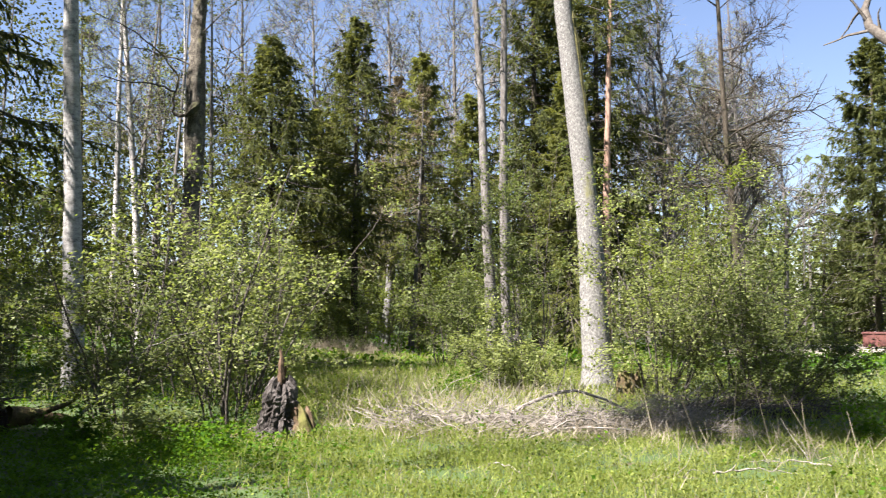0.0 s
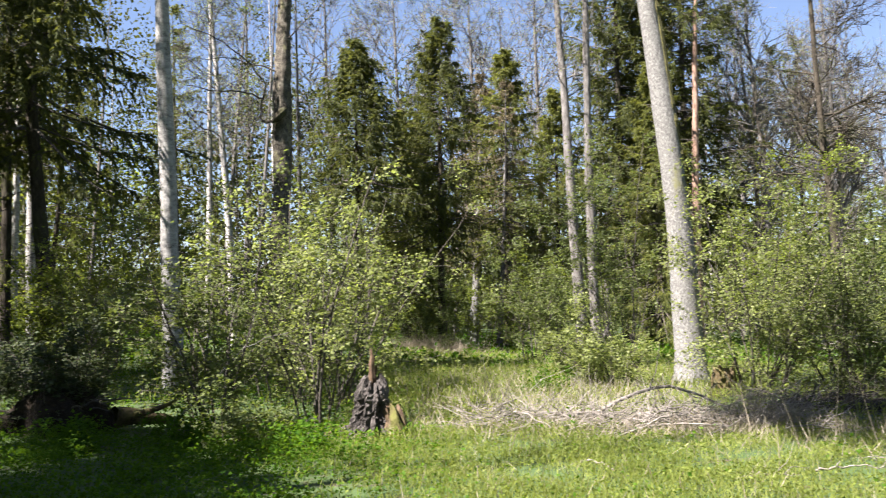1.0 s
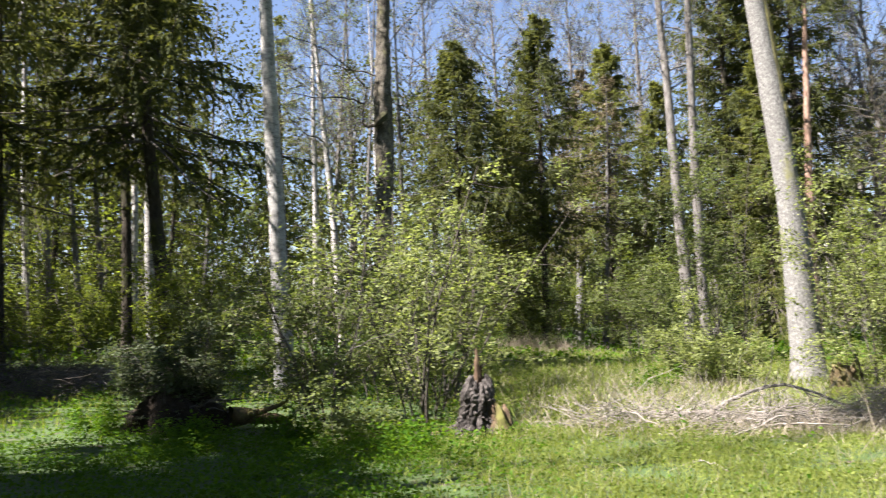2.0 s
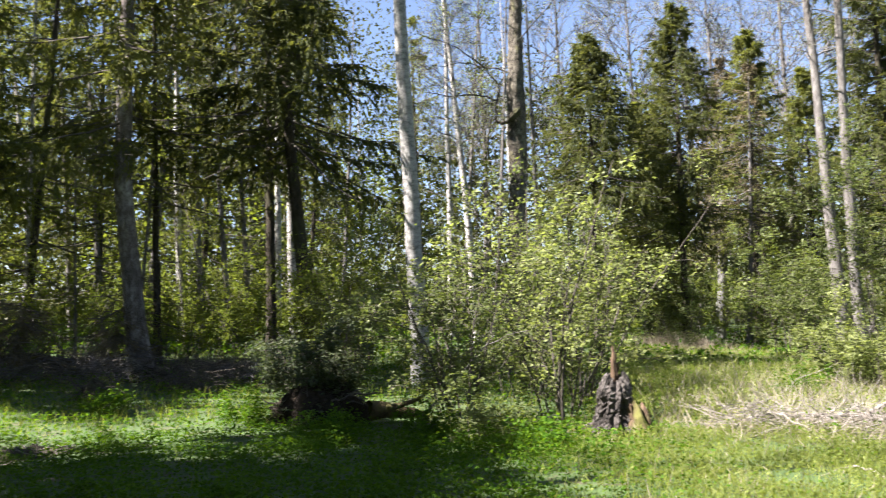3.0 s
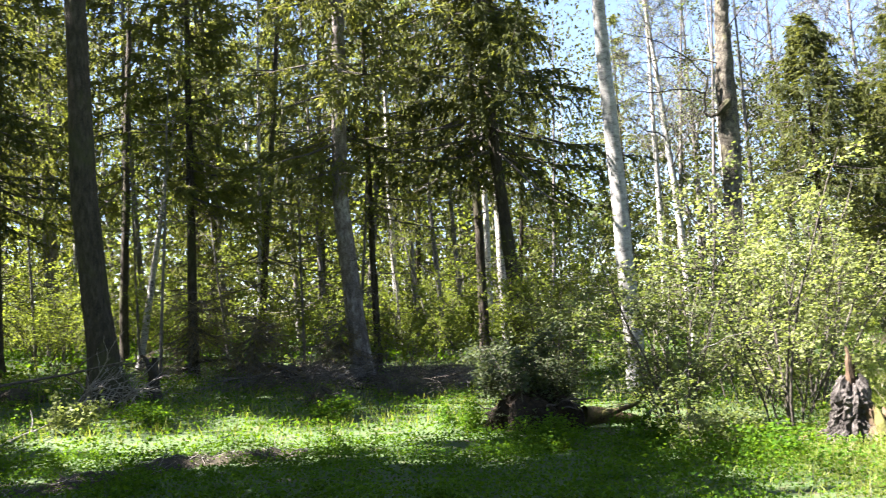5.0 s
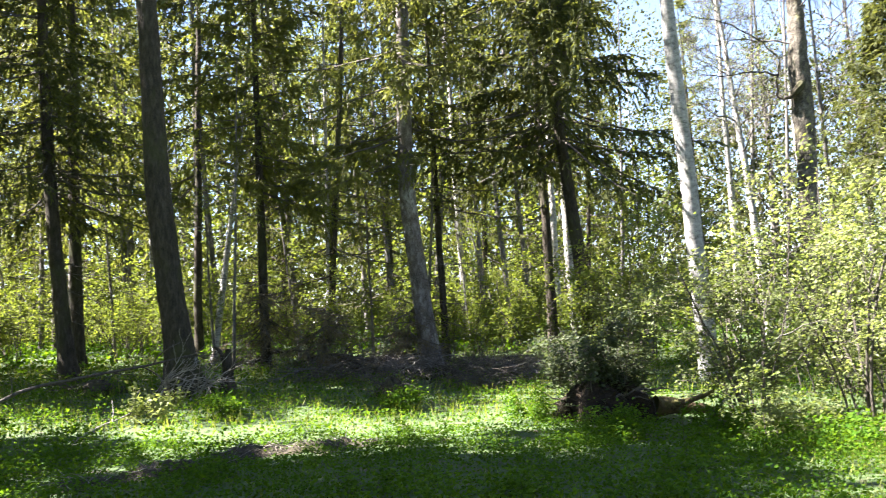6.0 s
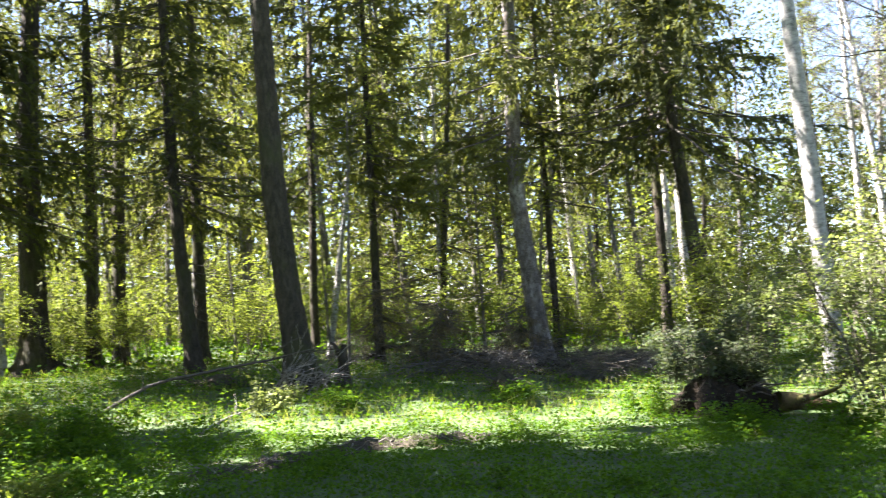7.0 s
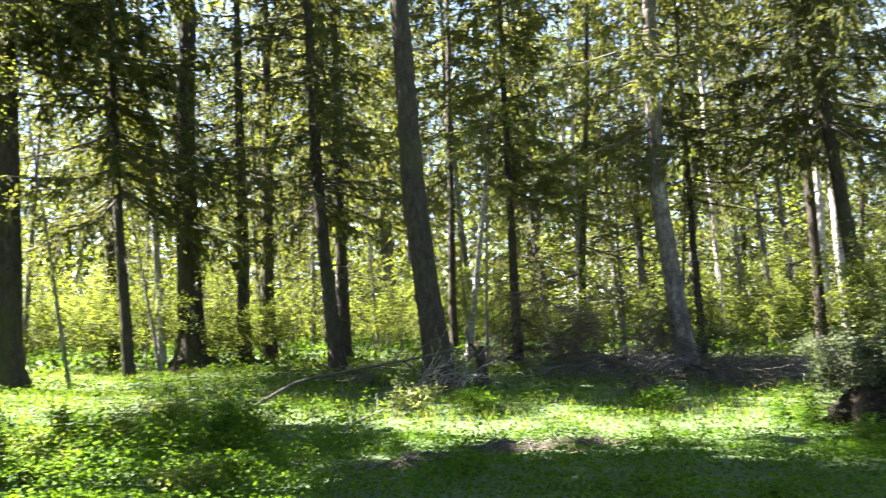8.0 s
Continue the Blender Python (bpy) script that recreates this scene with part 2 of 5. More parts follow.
def thing(name, x, y, label, category, group="", kind="", sink=0.0):
    ob = new(name)
    ob.empty_display_size = 0.2
    ob.location = (x, y, float(terrain(x, y)) - sink)
    return tagged(ob, label, category, group, kind)


def trunk_line(rng, bends, height, steps):
    """A trunk's middle line through its bends (dx, dy, z) up to its height."""
    pts = [(0.0, 0.0, -0.15), (0.0, 0.0, 0.0)] + [b for b in bends]
    p = np.array(pts)
    z = np.concatenate([[-0.15], np.linspace(0, height, steps)])
    last = p[-1]
    if last[2] < height:
        slope = (p[-1] - p[-2])[:2] / max(p[-1][2] - p[-2][2], 0.5) * 0.5
        top = last[:2] + slope * (height - last[2])
        p = np.vstack([p, [top[0], top[1], height]])
    line = np.stack([np.interp(z, p[:, 2], p[:, 0]), np.interp(z, p[:, 2], p[:, 1]), z], 1)
    for _ in range(2):
        line[2:-1, :2] = (line[1:-2, :2] + line[2:-1, :2] * 2 + line[3:, :2]) / 4
    line[2:, :2] += np.cumsum(rng.normal(size=(len(line) - 2, 2)) * 0.008, 0)
    return line


def trunk_mesh(rng, line, r, sides=12, flare=0.35, tip=0.15, rough=0.05, jag=0.0):
    z = line[:, 2]
    h = z[-1]
    rad = r * (tip + (1 - tip) * (1 - np.clip(z, 0, h) / h) ** 0.8) * (1 + flare * np.exp(-np.maximum(z, 0) / 0.5))
    v, q = tubes(line[None], rad[None], sides)
    ring = v.reshape(len(line), sides, 3)
    ang = np.arange(sides) * 2 * np.pi / sides
    bump = np.zeros((len(line), sides))
    for i in range(6):
        bump += rng.normal() * np.sin(ang[None] * (i % 4 + 1) + z[:, None] * rng.uniform(-2, 2) + rng.uniform(0, 6))
    roots = np.exp(-np.maximum(z, 0) / 0.3)[:, None] * np.maximum(0, np.sin(ang * rng.integers(4, 6) + rng.uniform(0, 6)))[None] * flare
    ring = line[:, None] + (ring - line[:, None]) * (1 + rough * bump / 2.4 + roots + jag * rng.normal(size=bump.shape))[..., None]
    return ring.reshape(-1, 3), q, rad


def limbs_of(rng, line, rad, lo, hi, count, reach, angle=0.5, wobble=0.16, rise=0.06, k=7):
    """Main branches out of a trunk between two heights."""
    z = line[:, 2]
    h = rng.uniform(lo, hi, count)
    p = np.stack([np.interp(h, z, line[:, i]) for i in range(3)], 1)
    turn = rng.uniform(0, 2 * np.pi, count)
    way = np.stack([np.cos(turn), np.sin(turn), rng.normal(angle, 0.25, count)], 1)
    size = reach * rng.uniform(0.5, 1.0, count) * (1.15 - 0.6 * (h - lo) / max(hi - lo, 0.1))
    r0 = np.interp(h, z, rad) * rng.uniform(0.14, 0.32, count)
    return shoots(rng, p, way, size, k, wobble, rise), r0, size


def taper(r0, k, end=0.15):
    return r0[:, None] * np.linspace(1, end, k)[None]


def broad_tree(name, label, x, y, bends, height, r, bark, seed, crown_from=5.0, limbs=22, reach=3.0, twigs=6, sprigs=5, leaves=3,
               leaf=0.07, leaf_mat=None, group="", category="tree", flare=0.35, angle=0.5, sides=12, rough=0.05, extra=(), fine=True, moss=False, twig=1.0, stout=1.0):
    """A broadleaved tree: trunk, limbs that fork twice, and a thin spring crown."""
    rng = np.random.default_rng(seed)
    ob = thing(name, x, y, label, category, group)
    line = trunk_line(rng, bends, height, max(16, int(height * (6 if rough > 0.08 else 2.5))) if fine else 16)
    v, q, rad = trunk_mesh(rng, line, r, sides, flare, 0.12, rough, 0.05 if rough > 0.08 else 0.0)
    mesh_object("trunk", v, q, bark, ob, smooth=True)
    if moss:
        up = np.linspace(3.8, 11, 40)
        turn = -0.55 + 0.12 * np.sin(up * 1.7)
        rr = np.interp(up, line[:, 2], rad) * 0.86
        streak = np.stack([np.interp(up, line[:, 2], line[:, 0]) + rr * np.cos(turn), np.interp(up, line[:, 2], line[:, 1]) + rr * np.sin(turn), up], 1)
        v, q = tubes(streak[None], (0.085 * rng.uniform(0.45, 1.15, 40) * np.sin(np.linspace(0.1, 3.0, 40)) ** 0.4)[None], 6)
        mesh_object("moss", v, q, M_MOSSY, ob, "yellow-green moss streak on the bark")
    p1, r1, size = limbs_of(rng, line, rad, crown_from, height * 0.98, limbs, reach, angle, 0.24)
    r1 = r1 * stout
    pieces = [tubes(p1, taper(np.maximum(r1, 0.012), 7), 5 if fine else 3)]
    s, tan, w, share = along(rng, p1, twigs, 0.2)
    p2 = shoots(rng, s, sideways(rng, tan, 0.7, 0.8, 0.1), size[w] * rng.uniform(0.25, 0.5, len(w)), 5 if fine else 3, 0.2, 0.04)
    pieces.append(tubes(p2, taper(np.maximum(r1[w] * 0.4, 0.007) * twig, p2.shape[1], 0.4), 3))
    s, tan, w2, share = along(rng, p2, sprigs, 0.2)
    p3 = shoots(rng, s, sideways(rng, tan, 0.7, 0.9), rng.uniform(0.25, 0.7, len(w2)) * (1.0 if fine else 1.5), 2, 0.25, 0.0)
    if fine:
        pieces.append(spikes(rng, p3[:, 0], p3[:, 1] - p3[:, 0], np.linalg.norm(p3[:, 1] - p3[:, 0], axis=1), np.full(len(w2), (0.013 + 0.004 * height / 15) * twig)))
    wood = bark if bark in (M_BARK_DARK, M_BARK_MID) else M_TWIG
    for start, way, length, thick in extra:
        pe = shoots(rng, np.array([start]), np.array([way]), np.array([length]), 8, 0.26, 0.03)
        own = [tubes(pe, taper(np.array([thick]), 8), 6)]
        s, tan, w, share = along(rng, pe, 9, 0.3)
        p4 = shoots(rng, s, sideways(rng, tan, 0.6, 0.8), rng.uniform(0.3, 0.8, len(w)) * length * 0.35, 5, 0.2, 0.02)
        own.append(tubes(p4, taper(np.full(len(w), thick * 0.3), 5, 0.3), 3))
        v, f = merge(own)
        mesh_object("limb", v, f, wood, ob, smooth=True)
    v, f = merge(pieces)
    tagged(mesh_object("branchwork", v, f, wood, ob, smooth=True), kind="stuff")
    if leaves:
        s, tan, w, share = along(rng, p3, leaves, 0.1)
        way = unit(rng.normal(size=s.shape) + np.array([0, 0, -0.3]) + tan * 0.5)
        n = len(s)
        s = s + rng.normal(size=s.shape) * leaf * 0.5
        v, q = kites(rng, s, way, leaf * rng.uniform(0.6, 1.2, n), leaf * 0.75 * rng.uniform(0.6, 1.1, n), 0.3)
        tagged(mesh_object("crown", v, q, leaf_mat or M_LEAF_YOUNG, ob), kind="stuff")
    return ob


def spruce_tree(name, label, x, y, bends, height, r, bark, seed, skirt=3.0, reach=2.6, whorls=26, ring=5, drops=12, needles=7, spray=0.2,
                mat=None, droop=0.45, bare_from=0.0, bare=0, group="", sides=10, category="tree", tip_share=0.9, flare=0.3, slim=0.2):
    """A spruce: straight trunk, whorls of sagging boughs with hanging sprays of needles, dead twigs below."""
    rng = np.random.default_rng(seed)
    ob = thing(name, x, y, label, category, group)
    line = trunk_line(rng, bends, height, max(16, int(height * 2)))
    v, q, rad = trunk_mesh(rng, line, r, sides, flare, 0.06, 0.04)
    mesh_object("trunk", v, q, bark, ob, smooth=True)
    z = line[:, 2]
    n = whorls * ring
    h = np.repeat(np.linspace(skirt, height - 0.3, whorls), ring) + rng.normal(0, 0.12, n)
    share = np.clip((h - skirt) / (height - skirt), 0, 1)
    size = reach * ((1 - share) ** tip_share + 0.08) * rng.uniform(0.6, 1.25, n)
    p = np.stack([np.interp(h, z, line[:, i]) for i in range(3)], 1)
    turn = rng.uniform(0, 2 * np.pi, n)
    fall = -droop * (1 - share) + 0.35 * share + rng.normal(0, 0.1, n)
    p1 = shoots(rng, p, np.stack([np.cos(turn), np.sin(turn), fall], 1), size, 6, 0.07, 0.08)
    r1 = 0.008 + 0.009 * size
    pieces = [tubes(p1, taper(r1, 6, 0.25), 3)]
    if bare:
        hb = rng.uniform(bare_from, skirt + 1.5, bare)
        pb = np.stack([np.interp(hb, z, line[:, i]) for i in range(3)], 1)
        tb = rng.uniform(0, 2 * np.pi, bare)
        b1 = shoots(rng, pb, np.stack([np.cos(tb), np.sin(tb), rng.normal(-0.25, 0.2, bare)], 1), rng.uniform(0.6, 1.0, bare) * reach * 0.8, 6, 0.13, -0.02)
        pieces.append(tubes(b1, taper(np.full(bare, 0.014), 6, 0.3), 3))
        s, tan, w, sh = along(rng, b1, 6, 0.25)
        b2 = shoots(rng, s, sideways(rng, tan, 0.6, 0.8, -0.2), rng.uniform(0.2, 0.6, len(w)), 4, 0.2, -0.05)
        pieces.append(tubes(b2, taper(np.full(len(w), 0.006), 4, 0.4), 3))
    # side twigs lie in the bough's plane, right and left by turns; others hang as a curtain
    s, tan, w, sh = along(rng, p1, drops, 0.1)
    flat = unit(np.cross(tan, np.array([0, 0, 1.0]))) * rng.choice([-1.0, 1.0], len(w))[:, None]
    p2 = shoots(rng, s, 0.75 * tan + 0.75 * flat + 0.15 * rng.normal(size=s.shape) + np.array([0, 0, -0.25]),
                (0.18 + 0.3 * size[w] * rng.uniform(0.4, 1.0, len(w))) * (1.15 - 0.75 * sh), 4, 0.1, -0.14)
    s, tan, w, sh = along(rng, p1, max(4, round(drops * 0.7)), 0.2)
    p3 = shoots(rng, s, 0.35 * tan + 0.2 * rng.normal(size=s.shape) + np.array([0, 0, -1.0]), (0.25 + 0.2 * size[w]) * rng.uniform(0.4, 1.4, len(w)), 4, 0.1, -0.1)
    p2 = np.concatenate([p2, p3])
    pieces.append(tubes(p2[::8, ::3], taper(np.full(len(p2[::8]), 0.006), 2, 0.4), 3))
    v, f = merge(pieces)
    tagged(mesh_object("boughwork", v, f, M_TWIG, ob, smooth=True), kind="stuff")
    s, tan, w2, sh = along(rng, p2, round(needles * 1.85), 0.0)
    tips, ttan, w3, sh3 = along(rng, p1, 2 * needles, 0.3)
    s, tan = np.concatenate([s, tips]), np.concatenate([tan, ttan])
    n = len(s)
    flat = unit(np.cross(tan, np.array([0.1, 0.05, 1.0]))) * rng.choice([-1.0, 1.0], n)[:, None]
    way = unit(0.85 * tan + 0.5 * flat + 0.22 * rng.normal(size=s.shape) + np.array([0, 0, -0.25]))
    v, q = spikes(rng, s, way, 0.6 * spray * rng.uniform(0.6, 1.4, n), 0.66 * spray * slim * rng.uniform(0.7, 1.3, n))
    tagged(mesh_object("needles", v, q, mat or M_NEEDLE, ob), kind="stuff")
    return ob


def shrub(name, label, x, y, height, seed, stems=9, spread=0.5, base=0.35, side=9, sprigs=6, leaves=5, leaf=0.05, mat=None, stem_r=0.02,
          lean=(0, 0), group="", category="bush", low=0.25, bark=None, sag=-0.05, fine=True):
    """Many-stemmed shrub: stems from one stool, side shoots, sprigs with leaves."""
    rng = np.random.default_rng(seed)
    ob = thing(name, x, y, label, category, group)
    turn = rng.uniform(0, 2 * np.pi, stems)
    off = base * np.sqrt(rng.uniform(0, 1, stems))
    p = np.stack([off * np.cos(turn), off * np.sin(turn), np.full(stems, -0.1)], 1)
    out = rng.uniform(0.15, 1.0, stems) * spread
    way = np.stack([np.cos(turn) * out + lean[0], np.sin(turn) * out + lean[1], np.ones(stems)], 1)
    size = height * rng.uniform(0.5, 1.12, stems)
    p1 = shoots(rng, p, way, size, 9, 0.09, -0.01)
    thick = taper(stem_r * rng.uniform(0.6, 1.3, stems), 9, 0.25)
    pieces = []
    if fine:
        for i in range(stems):
            v, q = tubes(p1[i:i + 1], thick[i:i + 1], 7)
            mesh_object("stem", v, q, bark or M_TWIG, ob, smooth=True)
    else:
        pieces.append(tubes(p1, thick, 4))
    s, tan, w, sh = along(rng, p1, side, low)
    p2 = shoots(rng, s, sideways(rng, tan, 0.6, 0.9, 0.0), height * rng.uniform(0.12, 0.42, len(w)) * (1.2 - 0.6 * sh), 5, 0.16, sag)
    pieces.append(tubes(p2, taper(np.full(len(w), stem_r * 0.32), 5, 0.4), 3))
    s, tan, w2, sh = along(rng, p2, sprigs, 0.3)
    p3 = shoots(rng, s, sideways(rng, tan, 0.7, 0.9, 0.0), rng.uniform(0.12, 0.36, len(w2)) * (0.6 + height / 6), 2, 0.2, -0.05)
    if fine:
        pieces.append(tubes(p3, taper(np.full(len(w2), 0.004), 2, 0.5), 3))
    v, f = merge(pieces)
    tagged(mesh_object("twigwork", v, f, bark or M_TWIG, ob, smooth=True), kind="stuff")
    s, tan, w3, sh = along(rng, p3, leaves, 0.0)
    n = len(s)
    way = unit(tan * 0.4 + rng.normal(size=s.shape) * np.array([1, 1, 0.5]) + np.array([0, 0, -0.2]))
    v, q = kites(rng, s + rng.normal(size=s.shape) * leaf * 0.7, way, leaf * rng.uniform(0.5, 1.35, n), leaf * 0.8 * rng.uniform(0.6, 1.2, n), 0.72)
    tagged(mesh_object("foliage", v, q, mat or M_LEAF_HAZEL, ob), kind="stuff")
    return ob


def polar(turn, dist):
    """A place by degrees to the left of the first view and metres from the eye."""
    return -math.sin(radians(turn)) * dist, math.cos(radians(turn)) * dist


# ---- the ground ----
def build_ground():
    rings = np.concatenate([np.linspace(0.5, 40, 70), np.geomspace(41, 3000, 25)])
    spokes = 180
    ang = np.arange(spokes) * 2 * np.pi / spokes
    x, y = rings[:, None] * np.cos(ang), rings[:, None] * np.sin(ang)
    z = terrain(x, y)
    v = np.concatenate([np.stack([x, y, z], -1).reshape(-1, 3), [[0, 0, float(terrain(0.0, 0.0))]]])
    ids = np.arange(len(rings) * spokes).reshape(len(rings), spokes)
    nxt = np.roll(ids, -1, 1)
    q = np.stack([ids[:-1], nxt[:-1], nxt[1:], ids[1:]], -1).reshape(-1, 4)[:, ::-1]
    t = np.stack([np.full(spokes, len(v) - 1), nxt[0], ids[0]], -1)[:, ::-1]
    tagged(mesh_object("ground", v, [q, t], ground_material(), smooth=True), "forest floor of moss, leaf litter and dark soil", "ground", kind="structure")
    # gravel yard beyond the clearing
    turns, dist = np.radians(np.linspace(-17, -60, 40)), np.linspace(0, 1, 8)
    rng = np.random.default_rng(5)
    near, far = 40.5 + np.cumsum(rng.normal(0, 0.3, 40)), 61 + np.cumsum(rng.normal(0, 0.4, 40))
    d = near[:, None] + (far - near)[:, None] * dist
    x, y = -np.sin(turns)[:, None] * d, np.cos(turns)[:, None] * d
    v = np.stack([x, y, terrain(x, y) + 0.04], -1).reshape(-1, 3)
    ids = np.arange(40 * 8).reshape(40, 8)
    q = np.stack([ids[:-1, :-1], ids[1:, :-1], ids[1:, 1:], ids[:-1, 1:]], -1).reshape(-1, 4)
    tagged(mesh_object("road", v, q, gravel_material(), smooth=True), "pale gravel yard with worn grassy patches", "road", kind="structure")


build_ground()

# ---- tall broadleaved trees ----
broad_tree("ash_tree", "tall leaning ash with pale grey lichened bark and a mossy streak", 3.36, 19.8,
           [(-0.18, 0.03, 3.39), (-0.40, 0.06, 6.33), (-0.71, 0.10, 8.83)], 19, 0.315, M_BARK_GREY, 11, 11, 26, 3.5, 7, 5, 2, 0.09, flare=0.3, sides=18, moss=True)
broad_tree("aspen_tree", "slender aspen with whitish flecked bark among hazel bushes", -8.03, 19.41,
           [(-0.13, -0.06, 4.62), (-0.27, -0.12, 9.16)], 20, 0.225, M_BARK_ASPEN, 12, 9.5, 24, 3.0, 7, 5, 2, 0.08, flare=0.1, sides=16)
broad_tree("alder_tree", "old alder with rough brown bark and a crooked branch stub", -6.52, 22.06,
           [(0.15, 0.04, 5.32), (0.25, 0.07, 9.82)], 20, 0.29, M_BARK_ROUGH, 13, 10.3, 22, 3.2, 7, 6, 1, 0.05, flare=0.15, sides=28, rough=0.09,
           extra=[((0.1, 0, 7.9), (-1.0, -0.2, 0.45), 2.6, 0.022), ((0.2, 0, 8.6), (1.0, -0.2, 0.6), 2.4, 0.022)])
broad_tree("birch_tree", "thin pale birch with bare spring twigs", -11.62, 34.07, [(-0.26, -0.09, 5.45), (-0.93, -0.33, 14.17)], 19, 0.17, M_BARK_BIRCH, 14, 7, 32, 2.8, 9, 8, 2, 0.06, flare=0.1, sides=10)
broad_tree("birch_tree", "thin pale birch with bare spring twigs", -12.92, 34.67, [(0.04, 0.02, 5.27), (0.05, 0.02, 9.57)], 18, 0.15, M_BARK_BIRCH, 15, 8, 32, 2.8, 9, 8, 2, 0.06, flare=0.1, sides=10)
broad_tree("twin_trunk_tree", "twin-stemmed grey tree with patchy bark", 1.76, 33.2, [(-0.39, 0.02, 9.31), (-0.65, 0.03, 13.69)], 20, 0.23, M_BARK_MID, 16, 9, 22, 3, 7, 6, 1, 0.06, flare=0.15, sides=12)
broad_tree("twin_trunk_tree", "dark straight stem of a twin tree", 2.25, 33.3, [(0.0, 0.0, 7.16), (0.1, -0.01, 13.67)], 21, 0.21, M_BARK_MID, 17, 10, 22, 3, 7, 6, 1, 0.06, flare=0.15, sides=12)
broad_tree("bare_tree", "slim dark tree with long bare crooked branches", 10.64, 32.4, [(-0.10, 0.03, 4.29), (-0.31, 0.10, 8.05), (-0.51, 0.16, 13.39)], 18, 0.17, M_BARK_DARK, 18, 6.0, 38, 3.6, 10, 9, 0,
           twig=1.3, flare=0.1, sides=10, angle=0.35, stout=1.5, extra=[((-0.2, 0.05, 6.6), (1.0, -0.3, 0.3), 2.6, 0.06), ((-0.25, 0.1, 7.9), (1.0, 0.2, 0.25), 3.0, 0.05)])
broad_tree("bare_tree", "forked bare tree with fine grey twigs", 11.07, 43.87, [(0.19, -0.05, 8.05), (-0.31, 0.07, 14.6)], 19, 0.17, M_BARK_MID, 19, 5, 26, 6.5, 12, 8, 1, 0.06, twig=1.4, flare=0.1, sides=8, angle=1.4, stout=2.0)
broad_tree("bare_tree", "tall bare tree with spreading twigs behind the bushes", 15.2, 46.0, [(0.2, 0, 8), (-0.2, 0, 15)], 20, 0.17, M_BARK_MID, 20, 6, 26, 6.5, 12, 8, 1, 0.06, twig=1.4, flare=0.1, sides=8, angle=1.4, stout=2.0)
for i, (x, y, h) in enumerate([(-7.6, 52.0, 21), (-3.4, 54.0, 22), (0.3, 50.0, 22), (8.3, 52, 22), (-12.0, 52, 22), (-16.5, 50, 21), (19.5, 60, 18), (25, 66, 17), (14, 62, 20), (-5.2, 60, 23), (4.6, 58, 22), (17.2, 54, 17), (12.0, 50, 19), (-1.6, 62, 23), (22.4, 72, 19)]):
    broad_tree("bare_tree", "tall crooked tree with fine bare spring twigs", x, y, [(0.3, 0, 8), (-0.2 + 0.2 * (i % 3), 0, 15)], h, 0.2, M_BARK_MID, 30 + i, 5, 26, 7.5, 13, 8, 1, 0.09, twig=1.6, flare=0.1, sides=7, angle=1.5, stout=1.7)

broad_tree("ash_tree", "ash with a heavy limb and fine budding twigs", *polar(-29.3, 15), [(0.1, 0.0, 6.0)], 17, 0.3, M_BARK_GREY, 21, 6.5, 26, 3.6, 8, 6, 2, 0.06, twig=1.2, flare=0.2, sides=14,
           extra=[((0.0, 0.0, 5.3), (-0.66, 0.36, 0.66), 3.3, 0.12)])



def alder_stub():
    """A broken, hooked branch stub and a torn flap of bark on the alder."""
    ob = thing("dead_branch", -6.52, 22.06, "crooked dead branch stub hooked to a rough trunk", "branch")
    rng = np.random.default_rng(133)
    for name, line, r0 in (("stub", [(0.22, -0.1, 6.66), (0.0, -0.3, 6.5), (-0.12, -0.34, 6.5), (-0.2, -0.36, 6.66), (-0.19, -0.36, 6.95), (-0.1, -0.34, 7.25), (-0.06, -0.32, 7.6)], 0.045),
                           ("twig", [(-0.15, -0.34, 7.12), (-0.6, -0.45, 7.3), (-1.4, -0.6, 7.32), (-2.0, -0.7, 7.45)], 0.026),
                           ("twig", [(-0.08, -0.32, 7.5), (-0.5, -0.4, 8.1), (-1.3, -0.5, 8.7), (-2.2, -0.6, 9.1)], 0.024)):
        p = np.array(line)
        t = np.linspace(0, len(p) - 1, 16)
        p = np.stack([np.interp(t, np.arange(len(p)), p[:, k]) for k in range(3)], 1)
        p[1:-1] = (p[:-2] + 2 * p[1:-1] + p[2:]) / 4 + rng.normal(0, 0.012, (14, 3))
        v, q = tubes(p[None], (r0 * np.linspace(1.0, 0.35, 16))[None], 8)
        mesh_object(name, v, q, M_BARK_DARK, ob, smooth=True)
    flap = np.array([(0.06, -0.3, 6.5), (0.2, -0.29, 6.62), (0.34, -0.22, 6.8), (0.42, -0.14, 6.92)])
    v, q = tubes(flap[None], np.array([[0.03, 0.1, 0.11, 0.02]]), 8)
    mesh_object("flap", v, q, M_BARK_DARK, ob, "torn dark flap of bark")


alder_stub()

# the dark wood's edge
broad_tree("lime_tree", "large dark trunk with a flared mossy foot", -15.9, 11.18, [(-0.24, -0.35, 4.2), (-0.32, -0.46, 8.71)], 21, 0.305, M_BARK_DARK, 41, 9.5, 30, 5.6, 6, 5, 4, 0.26, flare=0.55, sides=18)
broad_tree("lime_tree", "stout dark trunk with spreading root feet", -25.8, 9.28, [(-0.05, -0.12, 5.97), (0.01, 0.04, 11.23)], 21, 0.39, M_BARK_DARK, 42, 12.5, 22, 4.4, 6, 5, 4, 0.42, flare=0.75, sides=18,
           extra=[((0, 0, 8.2), (0.3, -1.0, 0.5), 2.2, 0.06)])
